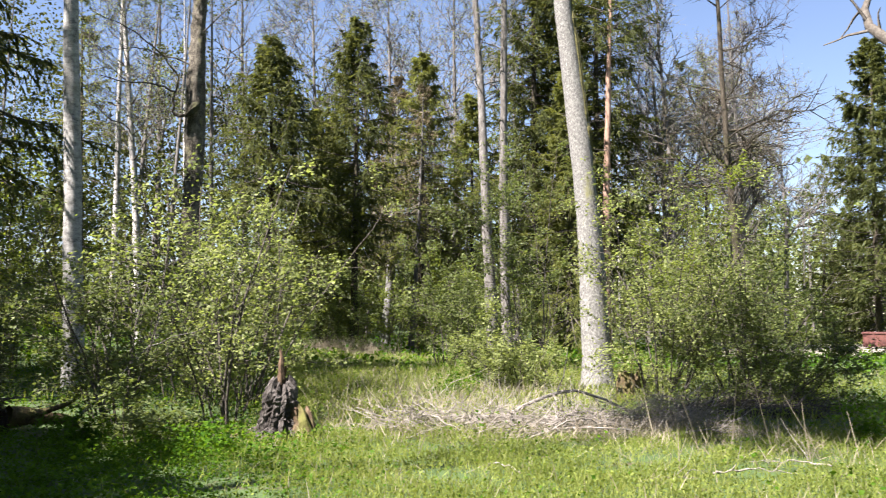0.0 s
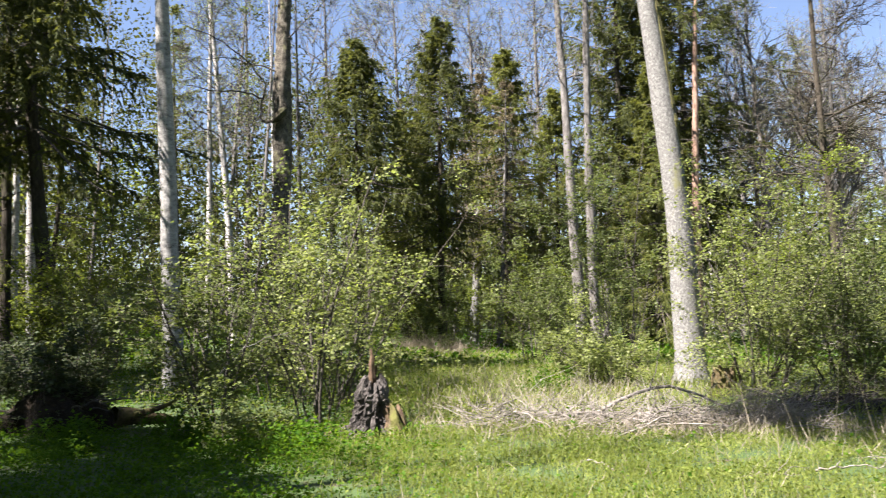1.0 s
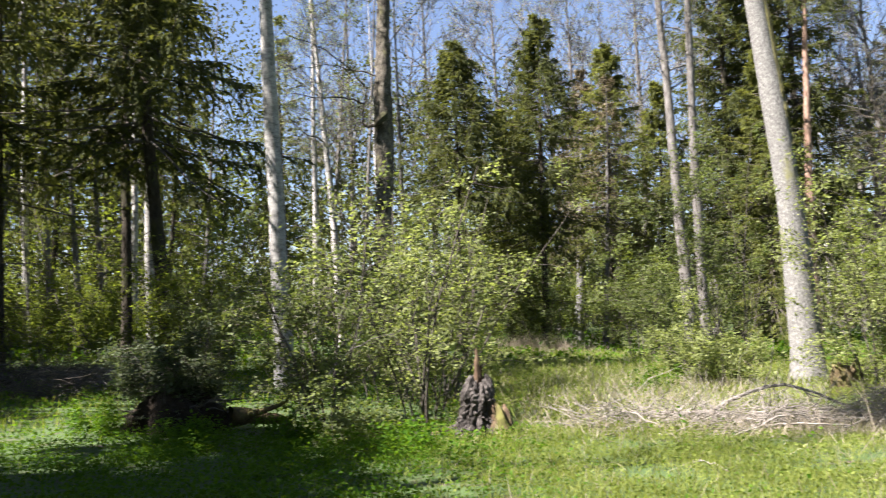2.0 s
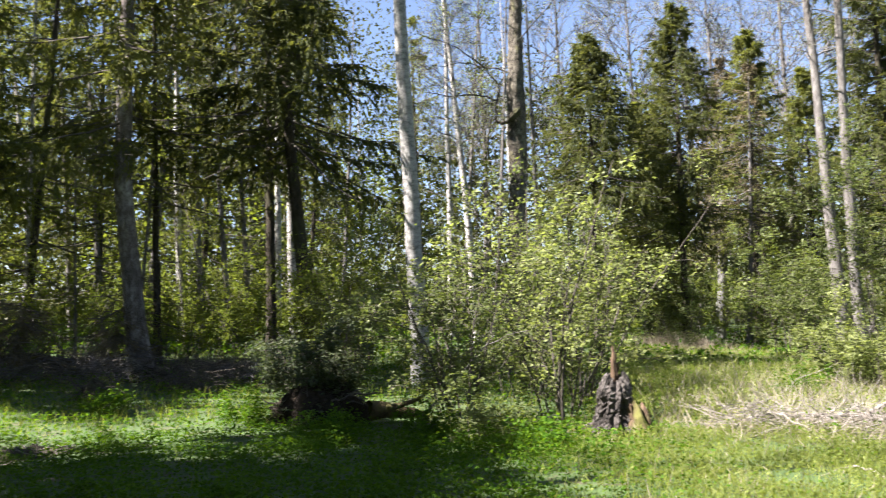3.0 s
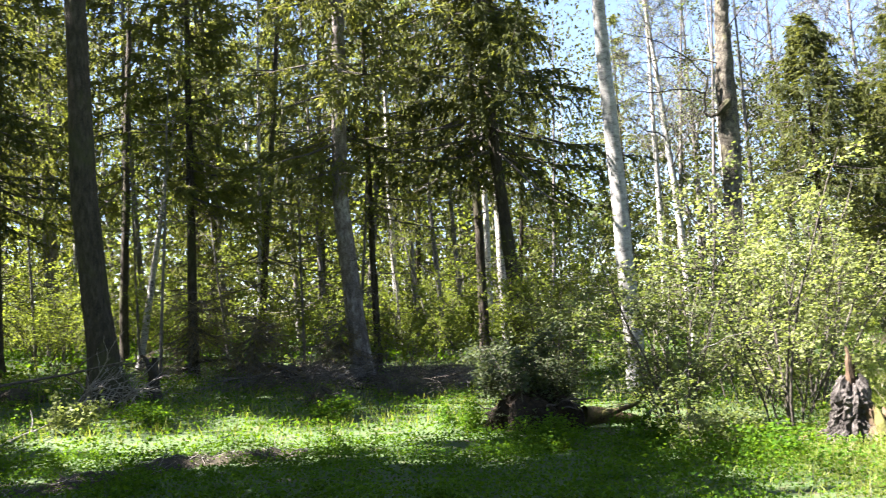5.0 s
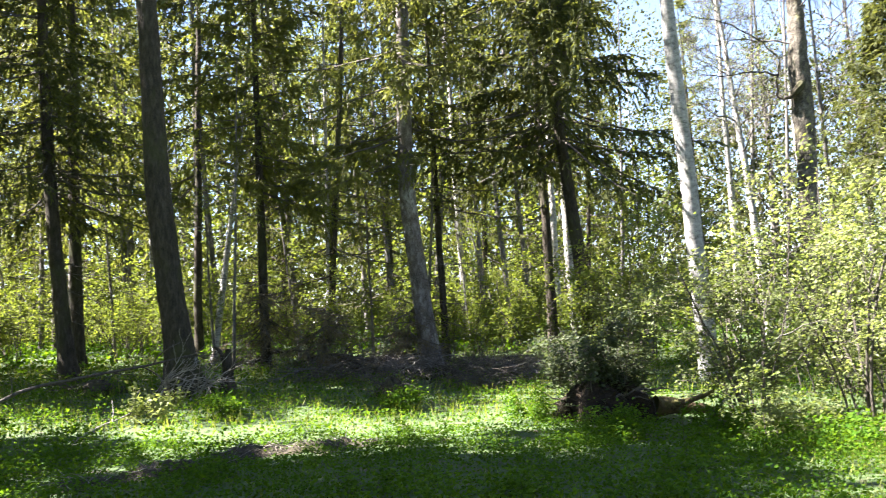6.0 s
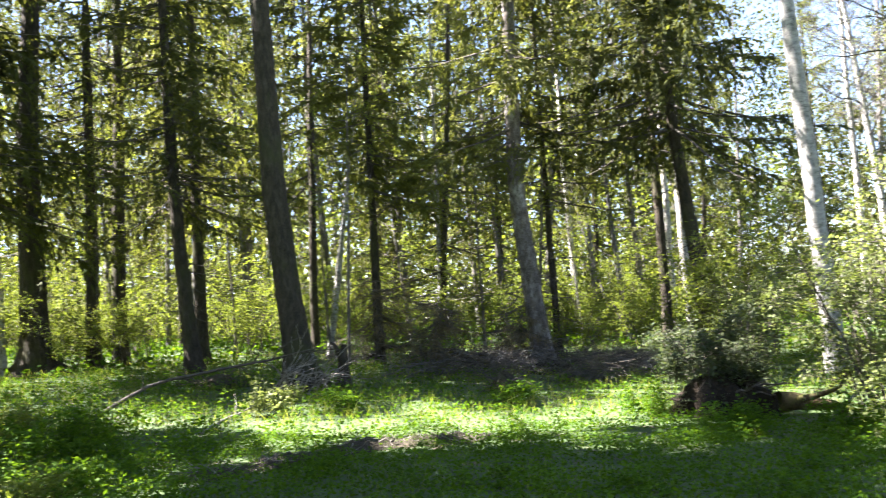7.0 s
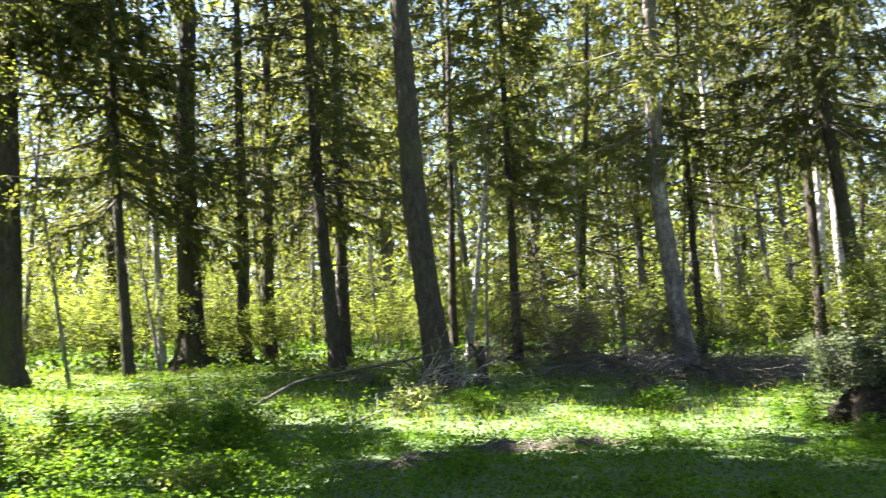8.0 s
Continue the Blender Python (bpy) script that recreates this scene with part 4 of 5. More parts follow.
def far_woods():
    """The closing wall of trees all round, too far to tell apart."""
    rng = np.random.default_rng(77)
    n = 600
    turn, d = rng.uniform(0, 360, n), rng.uniform(95, 150, n)
    turn[:150] = rng.uniform(-34, 4, 150)
    left = (turn > 0) & (turn < 110)
    d[left] = rng.uniform(64, 110, left.sum())
    x, y = -np.sin(np.radians(turn)) * d, np.cos(np.radians(turn)) * d
    h = rng.uniform(9, 19, n)
    lines = np.stack([np.stack([x + rng.normal(0, 0.15, n), y, terrain(x, y) - 0.3 + h * s], 1) for s in (0, 0.5, 1)], 1)
    v, q = tubes(lines, np.stack([np.full(n, 0.18), np.full(n, 0.13), np.full(n, 0.03)], 1), 5)
    tagged(mesh_object("far_woods", v, q, M_BARK_MID, smooth=True), "distant stems of the surrounding wood", "trees", kind="stuff")
    m = 34
    w = np.repeat(np.arange(n), m)
    z = rng.uniform(0.0, 1.0, len(w)) ** 1.2
    r = 2.6 * (1.05 - z) ** 0.6
    a = rng.uniform(0, 2 * np.pi, len(w))
    p = [np.stack([x[w] + r * np.cos(a) * rng.uniform(0.2, 1, len(w)), y[w] + r * np.sin(a) * rng.uniform(0.2, 1, len(w)), terrain(x[w], y[w]) + z * h[w]], 1)]
    # the thick of the wood behind the clearing
    for t0, t1, d0, d1, top, count in ((22, 94, 48, 72, 27, 70000), (57, 94, 60, 80, 31, 34000), (6, 24, 48, 72, 17, 26000), (-21, 14, 66, 92, 13, 30000), (-34, -12, 105, 140, 17, 18000), (94, 326, 80, 120, 18, 3000)):
        turn, d = np.radians(rng.uniform(t0, t1, count)), rng.uniform(d0, d1, count)
        px, py = -np.sin(turn) * d, np.cos(turn) * d
        lump = 0.5 + 0.5 * np.sin(px * 0.45 + 1.3 * np.sin(py * 0.31)) * np.sin(py * 0.4 + 1.1 * np.sin(px * 0.27))
        pz = rng.uniform(0, 1, count) ** 1.1 * top * (0.55 + 0.45 * lump)
        p.append(np.stack([px, py, terrain(px, py) + pz], 1))
    p = np.concatenate(p)
    size = np.where(np.arange(len(p)) < len(w), 0.7, 0.24) * rng.uniform(0.6, 1.3, len(p)) * np.maximum(1.0, np.hypot(p[:, 0], p[:, 1]) / 62)
    deep = 62000
    turn, d = np.radians(rng.uniform(27, 96, deep)), rng.uniform(76, 96, deep)
    px, py = -np.sin(turn) * d, np.cos(turn) * d
    p = np.concatenate([p, np.stack([px, py, terrain(px, py) + rng.uniform(0, 1, deep) ** 1.5 * 30], 1)])
    size = np.concatenate([size, rng.uniform(0.35, 0.62, deep)])
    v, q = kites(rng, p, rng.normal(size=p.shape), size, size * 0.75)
    # beyond 14 degrees left the foliage is coloured darker, painting in backlit shade
    leftward = np.degrees(np.arctan2(-p[:, 0], p[:, 1])) > 14
    for part_of, mat, label in ((leftward, M_LEAF_FAR_DIM, "distant foliage of the wood, darkened in colour as in shade"), (~leftward, M_LEAF_HAZEL, "dull green distant foliage of the wood")):
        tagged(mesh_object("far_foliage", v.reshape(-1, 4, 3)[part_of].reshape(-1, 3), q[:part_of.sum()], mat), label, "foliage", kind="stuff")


far_woods()


def sunny_thicket():
    """Young sunlit growth far in behind the trunks, too dense to tell apart."""
    rng = np.random.default_rng(79)
    n = 34000
    turn, d = np.radians(rng.uniform(24, 94, n)), rng.uniform(43, 54, n)
    x, y = -np.sin(turn) * d, np.cos(turn) * d
    top = 9.0 + 3.0 * np.sin(x * 0.5 + np.sin(y * 0.4)) * np.sin(y * 0.6)
    p = np.stack([x, y, terrain(x, y) + rng.uniform(0, 1, n) ** 1.4 * top], 1)
    size = rng.uniform(0.16, 0.32, n)
    v, q = kites(rng, p, rng.normal(size=p.shape) * np.array([1, 1, 0.5]), size, size * 0.7, 0.4)
    tagged(mesh_object("thicket", v, q, M_LEAF_WOOD), "sunlit yellow-green thicket deep in the wood", "foliage", kind="stuff")


sunny_thicket()


def skylight_screen():
    """Unseen leaf mass added round the clearing behind the viewer to block skylight."""
    rng = np.random.default_rng(78)
    rows = []
    for t0, t1, d0, d1, top, count in ((96, 145, 23, 33, 15, 7000), (145, 292, 14, 30, 20, 30000)):
        turn, d = np.radians(rng.uniform(t0, t1, count)), rng.uniform(d0, d1, count)
        x, y = -np.sin(turn) * d, np.cos(turn) * d
        rows.append(np.stack([x, y, terrain(x, y) + rng.uniform(0, 1, count) * top], 1))
    p = np.concatenate(rows)
    size = rng.uniform(0.3, 0.65, len(p))
    v, q = kites(rng, p, rng.normal(size=p.shape), size, size * 0.8)
    tagged(mesh_object("screen_foliage", v, q, M_LEAF_HAZEL), "unseen leaf mass added behind the viewer to block skylight", "foliage", kind="stuff")


skylight_screen()


# ---- grass and herbs ----
def cover(name, label, category, seed, t0, t1, d0, d1, density, length, width, mat, height, upright, stand=0.35, mask=None):
    """Low growth over a sector of ground; tufts follow a slow random pattern."""
    rng = np.random.default_rng(seed)
    area = math.pi * (d1 * d1 - d0 * d0) * (t1 - t0) / 360
    n = int(area * density)
    turn, d = np.radians(rng.uniform(t0, t1, n)), np.sqrt(rng.uniform(d0 * d0, d1 * d1, n))
    x, y = -np.sin(turn) * d, np.cos(turn) * d
    patch = np.sin(1.7 * x + 2 * np.sin(0.9 * y)) * np.sin(1.9 * y + 1.5 * np.sin(1.1 * x)) + 0.6 * np.sin(4.1 * x + 1) * np.sin(3.7 * y + 2)
    keep = rng.uniform(-1.1, 1.1, n) < patch + 0.6
    if mask is not None:
        keep &= rng.uniform(0, 1, n) < mask(x, y)
    x, y, patch = x[keep], y[keep], patch[keep]
    n = len(x)
    tall = height * rng.uniform(0, 1, n) * (1 + 0.5 * patch)
    p = np.stack([x, y, terrain(x, y) + np.maximum(tall, 0)], 1)
    way = np.stack([rng.normal(size=n), rng.normal(size=n), np.abs(rng.normal(0, 1, n)) * stand * 2 + stand - 0.25], 1)
    v, q = kites(rng, p, way, length * rng.uniform(0.5, 1.3, n), width * rng.uniform(0.6, 1.3, n), upright)
    return tagged(mesh_object(name, v, q, mat), label, category, kind="stuff")


def shade_thin(x, y):
    """Sparser growth under the hazels, along the bare bank and on the yard."""
    under_hazel = np.exp(-((x + 6.0) ** 2 / 6 + (y - 14.2) ** 2 / 2.5))
    litter = np.exp(-((x - 5.0) ** 2 / 2.6 + (y - 15.4) ** 2 / 1.6))
    under_spruce = np.exp(-(((x + 15.6) / 3.0) ** 2 + ((y - 16.9) / 1.5) ** 2))
    bank = np.exp(-((x + 9.25 - (y - 7.2) * 0.225) / 0.42) ** 2) * (np.abs(y - 7.2) < 2.3)
    turn, d = np.degrees(np.arctan2(-x, y)), np.hypot(x, y)
    yard = (turn < -16.5) & (d > 40) & (d < 61)
    return np.clip(1 - 0.85 * under_hazel - 0.75 * bank - 0.85 * litter - 0.85 * under_spruce, 0.05, 1) * np.where(yard, 0.04, 1)


def drifts(x, y):
    """Loose drifts of taller herbs."""
    d = np.sin(0.8 * x + 1.3 * np.sin(0.7 * y)) * np.sin(1.1 * y + np.sin(0.9 * x)) + 0.5 * np.sin(2.3 * x) * np.sin(2.6 * y + 1)
    return np.clip(1.6 * d + 0.15, 0, 1) * np.clip(0.12 + (np.degrees(np.arctan2(-x, y)) - 8) / 12, 0.12, 1) * shade_thin(x, y)


def herb_land(x, y):
    """Herbs fill the shaded side; the open side of the clearing is mostly grass."""
    turn = np.degrees(np.arctan2(-x, y))
    return np.clip((turn - 4) / 12, 0.04, 1) * shade_thin(x, y)


def open_land(x, y):
    turn = np.degrees(np.arctan2(-x, y))
    return np.clip(1 - (turn - 6) / 12, 0.1, 1) * shade_thin(x, y)


cover("ground_herbs", "bright green low herbs covering the clearing", "herbs", 501, -12, 84, 5.8, 13.5, 1000, 0.04, 0.031, M_LEAF_HERB, 0.15, 0.5, 0.25, herb_land)
cover("grass", "dense short grass of the open clearing", "grass", 512, -32, 20, 5.8, 13.5, 800, 0.11, 0.008, M_GRASS, 0.08, 0.0, 0.9, open_land)
cover("ground_herbs", "small pale green meadow herbs of the open clearing", "herbs", 515, -32, 20, 5.8, 14, 620, 0.036, 0.026, M_LEAF_CLOVER, 0.13, 0.5, 0.3, open_land)
cover("grass", "tall pale grass at the back of the clearing", "grass", 516, -14, 10, 13, 35, 110, 0.34, 0.016, M_GRASS, 0.1, 0.3, 0.5, shade_thin)
cover("straw_grass", "bleached old grass at the back of the clearing", "grass", 517, -10, 9, 13, 35, 26, 0.38, 0.012, M_DRY, 0.0, 0.0, 1.1, shade_thin)
cover("ground_herbs", "broad-leaved herbs in loose drifts", "herbs", 511, -32, 86, 5.8, 14, 300, 0.058, 0.044, M_LEAF_HERB, 0.26, 0.6, 0.2, drifts)
cover("grass", "short fresh grass of the clearing", "grass", 502, -32, 86, 5.8, 14, 170, 0.16, 0.008, M_GRASS, 0.0, 0.0, 1.6, open_land)
cover("ground_herbs", "green herbs and seedlings under the trees", "herbs", 503, 0, 88, 13.5, 26, 190, 0.06, 0.043, M_LEAF_HERB, 0.2, 0.5, 0.3, herb_land)
cover("ground_herbs", "pale green meadow herbs behind the brush", "herbs", 518, -32, 14, 13.5, 26, 190, 0.06, 0.043, M_LEAF_CLOVER, 0.2, 0.5, 0.3, open_land)
cover("grass", "fresh grass farther off in the clearing", "grass", 504, -32, 88, 14, 30, 50, 0.26, 0.016, M_GRASS, 0.0, 0.0, 1.4, shade_thin)
cover("ground_herbs", "green growth on the far forest floor", "herbs", 505, -32, 88, 26, 55, 22, 0.18, 0.12, M_LEAF_HERB, 0.3, 0.5, 0.3, shade_thin)
cover("grass", "grass at the viewer's feet", "grass", 513, -180, 180, 0.4, 5.8, 110, 0.13, 0.008, M_GRASS, 0.0, 0.0, 1.2)
cover("ground_herbs", "low herbs at the viewer's feet", "herbs", 514, -180, 180, 0.4, 5.8, 170, 0.045, 0.035, M_LEAF_HERB, 0.12, 0.5, 0.25)
cover("straw_grass", "pale dry blades among the fresh grass", "grass", 508, -30, 13, 7, 30, 26, 0.24, 0.007, M_DRY, 0.0, 0.0, 1.0, shade_thin)
cover("lawn", "mown lawn beyond the gravel yard", "grass", 506, -36, -16, 61, 110, 9, 0.36, 0.2, M_GRASS, 0.0, 0.4, 0.5)
cover("woodland_herbs", "tall leafy herbs among the dark trunks", "herbs", 507, 58, 86, 11, 24, 120, 0.056, 0.042, M_LEAF_HERB, 0.26, 0.6, 0.25)


# ---- stumps, dead wood ----
def stump():
    """Rotten stump: round-shouldered furrowed block with root feet, a splintered spike, a mossy slab and crumbled wood."""
    rng = np.random.default_rng(601)
    ob = thing("rotten_stump", -2.26, 12.12, "rotten dark grey tree stump with a splintered reddish spike", "stump")
    n, m = 26, 56
    z = np.linspace(-0.1, 0.78, n)
    ang = np.arange(m) * 2 * np.pi / m
    furrow = 0.10 * np.abs(np.sin(6.5 * ang + 0.4)) + 0.05 * np.sin(11 * ang + 2) + 0.04 * np.sin(19 * ang)
    rad = 0.07 + 0.165 * np.sqrt(np.clip(1 - (np.clip(z, 0, 1) / 0.79) ** 2.6, 0, 1)) + 0.07 * np.exp(-((z + 0.1) / 0.14) ** 2) + 0.014 * np.sin(z * 13)
    ragged = 0.05 * np.sin(2 * ang + 1) + 0.025 * np.sin(5 * ang) + 0.03 * np.sin(13 * ang)
    zz = z[:, None] + np.clip((z[:, None] - 0.3) / 0.5, 0, 1) * ragged[None]
    twist = ang[None] + 0.25 * z[:, None]
    r = rad[:, None] * (1 + furrow[None] * (1.5 - 0.6 * z[:, None])) * (1 + 0.06 * rng.normal(size=(n, m)))
    lean = 0.07 * np.clip(z, 0, 1)[:, None]
    v = np.vstack([np.stack([r * np.cos(twist) + lean, r * np.sin(twist), zz], -1).reshape(-1, 3), [0.05, 0, 0.45]])
    ids = np.arange(n * m).reshape(n, m)
    nxt = np.roll(ids, -1, 1)
    q = np.stack([ids[:-1], nxt[:-1], nxt[1:], ids[1:]], -1).reshape(-1, 4)
    t = np.stack([ids[-1], nxt[-1], np.full(m, n * m)], -1)
    mesh_object("base", v, [q, t], M_ROTTEN, ob)
    for i, (dx, h, w) in enumerate([(0.05, 1.2, 0.058), (0.02, 1.02, 0.05), (0.09, 0.98, 0.045), (0.07, 1.08, 0.03)]):
        line = np.stack([np.full(9, dx) + rng.normal(0, 0.008, 9), np.full(9, 0.02 * i), np.linspace(0.4, h, 9)], 1)
        v, q = tubes(line[None], (w * np.linspace(1.1, 0.2, 9) ** 0.6 * rng.uniform(0.6, 1.3, 9))[None], 6)
        mesh_object("splinter", v, q, M_REDROT, ob, "reddish splintered heartwood")
    for i in range(6):
        a = rng.uniform(0, 6.28)
        p = shoots(rng, np.array([[0.2 * math.cos(a), 0.2 * math.sin(a), 0.16]]), np.array([[math.cos(a), math.sin(a), -0.35]]), np.array([rng.uniform(0.22, 0.4)]), 7, 0.18, 0.0)
        v, q = tubes(p, taper(np.array([rng.uniform(0.05, 0.09)]), 7, 0.2) * rng.uniform(0.8, 1.25, (1, 7)), 7)
        mesh_object("root", v, q, M_ROTTEN, ob)
    slab = np.array([[0.36, -0.12, -0.05], [0.36, -0.1, 0.1], [0.34, -0.08, 0.25], [0.29, -0.05, 0.4], [0.25, -0.03, 0.5]])
    for dx, size, mat in ((-0.05, 0.8, M_REDROT), (0.05, 0.7, M_MOSS), (0.14, 0.5, M_REDROT)):
        line = slab * [1, 1, 0.6 + 0.5 * size] + [dx, rng.uniform(-0.08, 0.02), 0] + rng.normal(0, 0.014, slab.shape)
        v, q = tubes(line[None], size * np.array([[0.12, 0.13, 0.10, 0.07, 0.02]]) * rng.uniform(0.75, 1.25, (1, 5)), 9)
        mesh_object("slab", v + rng.normal(0, 0.009, v.shape), q, mat, ob, "mossy orange-brown slab of fallen bark")
    for i in range(16):
        x, y = rng.uniform(-0.75, -0.1), rng.uniform(-0.55, 0.1)
        bm = bmesh.new()
        bmesh.ops.create_icosphere(bm, subdivisions=1, radius=rng.uniform(0.04, 0.09))
        for vert in bm.verts:
            vert.co = Vector((vert.co.x * 1.5, vert.co.y, vert.co.z * 0.7)) * rng.uniform(0.7, 1.3) + Vector((x, y, 0.07))
        me = bpy.data.meshes.new("chunk")
        bm.to_mesh(me)
        bm.free()
        me.materials.append(M_REDROT if i % 2 else M_ROTTEN)
        new("chunk", me).parent = ob


def small_stump():
    rng = np.random.default_rng(602)
    ob = thing("mossy_stump", 3.6, 17.8, "low rotten stump covered in olive moss", "stump")
    ang = np.arange(28) * 2 * np.pi / 28
    z = np.linspace(-0.1, 0.5, 14)
    r = (0.22 + 0.1 * np.exp(-z / 0.15))[:, None] * (1 + 0.12 * np.sin(4 * ang) + 0.04 * rng.normal(size=(14, 28)))
    zz = z[:, None] + np.clip(z[:, None] / 0.5, 0, 1) * (0.1 * np.sin(3 * ang + 1) + 0.05 * np.sin(8 * ang))[None]
    v = np.vstack([np.stack([r * np.cos(ang), r * np.sin(ang), zz], -1).reshape(-1, 3), [0, 0, 0.3]])
    ids = np.arange(14 * 28).reshape(14, 28)
    nxt = np.roll(ids, -1, 1)
    mesh_object("base", v, [np.stack([ids[:-1], nxt[:-1], nxt[1:], ids[1:]], -1).reshape(-1, 4), np.stack([ids[-1], nxt[-1], np.full(28, 392)], -1)], M_MOSS, ob, smooth=True)


def limb(parent, name, points, r, mat, seed, forks=4, label=""):
    """A fallen limb along a few bends, with side twigs, as one part."""
    rng = np.random.default_rng(seed)
    p = np.array(points, float)
    s = np.linspace(0, len(p) - 1, 14)
    line = np.stack([np.interp(s, np.arange(len(p)), p[:, i]) for i in range(3)], 1)
    line[1:-1] = (line[:-2] + 2 * line[1:-1] + line[2:]) / 4
    line += rng.normal(0, 0.012, line.shape)
    pieces = [tubes(line[None], taper(np.array([r]), 14, 0.3), 8)]
    if forks:
        a, tan, w, sh = along(rng, line[None], forks, 0.25)
        side = shoots(rng, a, sideways(rng, tan, 0.7, 0.7, 0.25), rng.uniform(0.3, 0.9, forks), 6, 0.18, 0.0)
        pieces.append(tubes(side, taper(np.full(forks, r * 0.4), 6, 0.3), 5))
    v, f = merge(pieces)
    return mesh_object(name, v, f, mat, parent, label, smooth=True)


def brush_pile():
    rng = np.random.default_rng(603)
    ob = thing("brush_pile", 1.5, 12.8, "long heap of grey dead branches and dry twigs", "brush pile")
    limb(ob, "branch", [(-1.15, -0.1, -0.02), (-0.8, 0.35, 0.1), (-0.2, 0.8, 0.42), (0.4, 1.0, 0.56), (0.85, 1.05, 0.46), (1.35, 0.85, 0.16), (1.8, 0.6, 0.02)], 0.036, M_DEADWOOD, 1, 5, "pale arching dead branch")
    limb(ob, "branch", [(-0.9, -0.1, 0.02), (0.0, 0.2, 0.14), (0.3, 0.4, 0.26), (0.9, 0.45, 0.26), (1.5, 0.6, 0.1)], 0.026, M_DEADWOOD, 2, 4)
    for i in range(38):
        x, y = rng.uniform(-2.2, 2.2), rng.normal(0.0, 0.35)
        a = rng.normal(0.1, 0.45)
        n = rng.uniform(0.8, 1.9)
        z = rng.uniform(0.06, 0.3)
        limb(ob, "branch", [(x - n / 2 * math.cos(a), y - n / 2 * math.sin(a), 0.04), (x, y, z + 0.06), (x + n / 2 * math.cos(a), y + n / 2 * math.sin(a), rng.uniform(0.03, 0.3))],
             rng.uniform(0.007, 0.017), M_DEADWOOD, 10 + i, 4)
    m = 1100
    p = np.stack([rng.uniform(-2.5, 2.4, m), rng.normal(0.05, 0.34, m), np.abs(rng.normal(0.08, 0.14, m))], 1)
    way = np.stack([rng.normal(0, 1, m), rng.normal(0, 0.6, m), rng.normal(0.15, 0.5, m)], 1)
    v, q = tubes(shoots(rng, p, way, rng.uniform(0.25, 0.9, m), 4, 0.2, -0.04), taper(rng.uniform(0.003, 0.008, m), 4, 0.4), 3)
    tagged(mesh_object("twigwork", v, q, M_DEADWOOD, ob), kind="stuff")


def twig_heap(x0, y0, wide, deep, high, count, seed, label, mat):
    """A low tangle of twigs lying crosswise."""
    rng = np.random.default_rng(seed)
    ob = thing("twig_heap", x0, y0, label, "twigs")
    for i in range(7):
        x, y, a = rng.uniform(-wide, wide) * 0.6, rng.normal(0, deep * 0.5), rng.normal(0, 0.5)
        n = rng.uniform(0.5, 1.1)
        limb(ob, "branch", [(x - n * math.cos(a), y - n * math.sin(a), 0.03), (x, y, high * rng.uniform(0.5, 1.3)), (x + n * math.cos(a), y + n * math.sin(a), high * rng.uniform(0.1, 1.2))], rng.uniform(0.012, 0.024), mat, seed + i, 4)
    p = np.stack([rng.uniform(-wide, wide, count), rng.normal(0, deep * 0.6, count), np.abs(rng.normal(0, 0.5, count)) * high], 1)
    way = np.stack([rng.normal(0, 1, count), rng.normal(0, 0.7, count), rng.normal(0.15, 0.35, count)], 1)
    v, q = tubes(shoots(rng, p, way, rng.uniform(0.2, 0.8, count), 4, 0.2, -0.04), taper(rng.uniform(0.004, 0.009, count), 4, 0.4), 3)
    tagged(mesh_object("twigwork", v, q, mat, ob), kind="stuff")


def dry_grass(name, label, seed, cx, cy, sx, sy, n, length, skew=0.0):
    rng = np.random.default_rng(seed)
    x, y = rng.normal(0, sx, n), rng.normal(0, sy, n)
    y = y + skew * x
    x, y = x + cx, y + cy
    p = np.stack([x, y, terrain(x, y) - 0.01], 1)
    way = np.stack([rng.normal(0, 0.6, n), rng.normal(0, 0.6, n), rng.uniform(0.3, 1.3, n)], 1)
    v, q = kites(rng, p, way, length * rng.uniform(0.4, 1.3, n), 0.009 * (0.6 + length), 0.0)
    tagged(mesh_object(name, v, q, M_DRY), label, "grass", kind="stuff")


def fallen_tree():
    ob = thing("fallen_branch", -16.1, 8.9, "long fallen dead branch with bare side twigs", "branch")
    limb(ob, "stem", [(-0.3, -2.0, -0.05), (-0.24, -1.7, 0.1), (-0.2, -0.9, 0.5), (0.16, 0.0, 0.6), (0.5, 1.15, 0.72), (1.05, 1.7, 0.88), (1.4, 1.9, 0.95)], 0.042, M_TWIG, 71, 9)
    ob = thing("dead_branch_heap", -14.9, 10.3, "bleached bare branches leaning on a trunk's foot", "branch")
    rng = np.random.default_rng(72)
    for i in range(16):
        a = rng.uniform(-0.6, 1.9)
        x, y = rng.uniform(-0.6, 0.3), rng.uniform(-0.6, 0.5)
        limb(ob, "branch", [(x, y, 0.0), (x + 0.3 * math.cos(a), y + 0.3 * math.sin(a), rng.uniform(0.3, 0.6)), (x + 0.9 * math.cos(a), y + 0.9 * math.sin(a), rng.uniform(0.2, 1.1))], 0.02, M_DEADWOOD, 80 + i, 4)
    ob = thing("stick", -12.9, 7.6, "short pale dead stick lying in the herbs", "branch")
    limb(ob, "stem", [(0.75, -0.95, 0.04), (0.1, -0.1, 0.14), (-0.6, 0.8, 0.22)], 0.03, M_DEADWOOD, 91, 3)


def log(name, label, x, y, points, r, mat, seed):
    ob = thing(name, x, y, label, "log")
    limb(ob, "stem", points, r, mat, seed, 3)


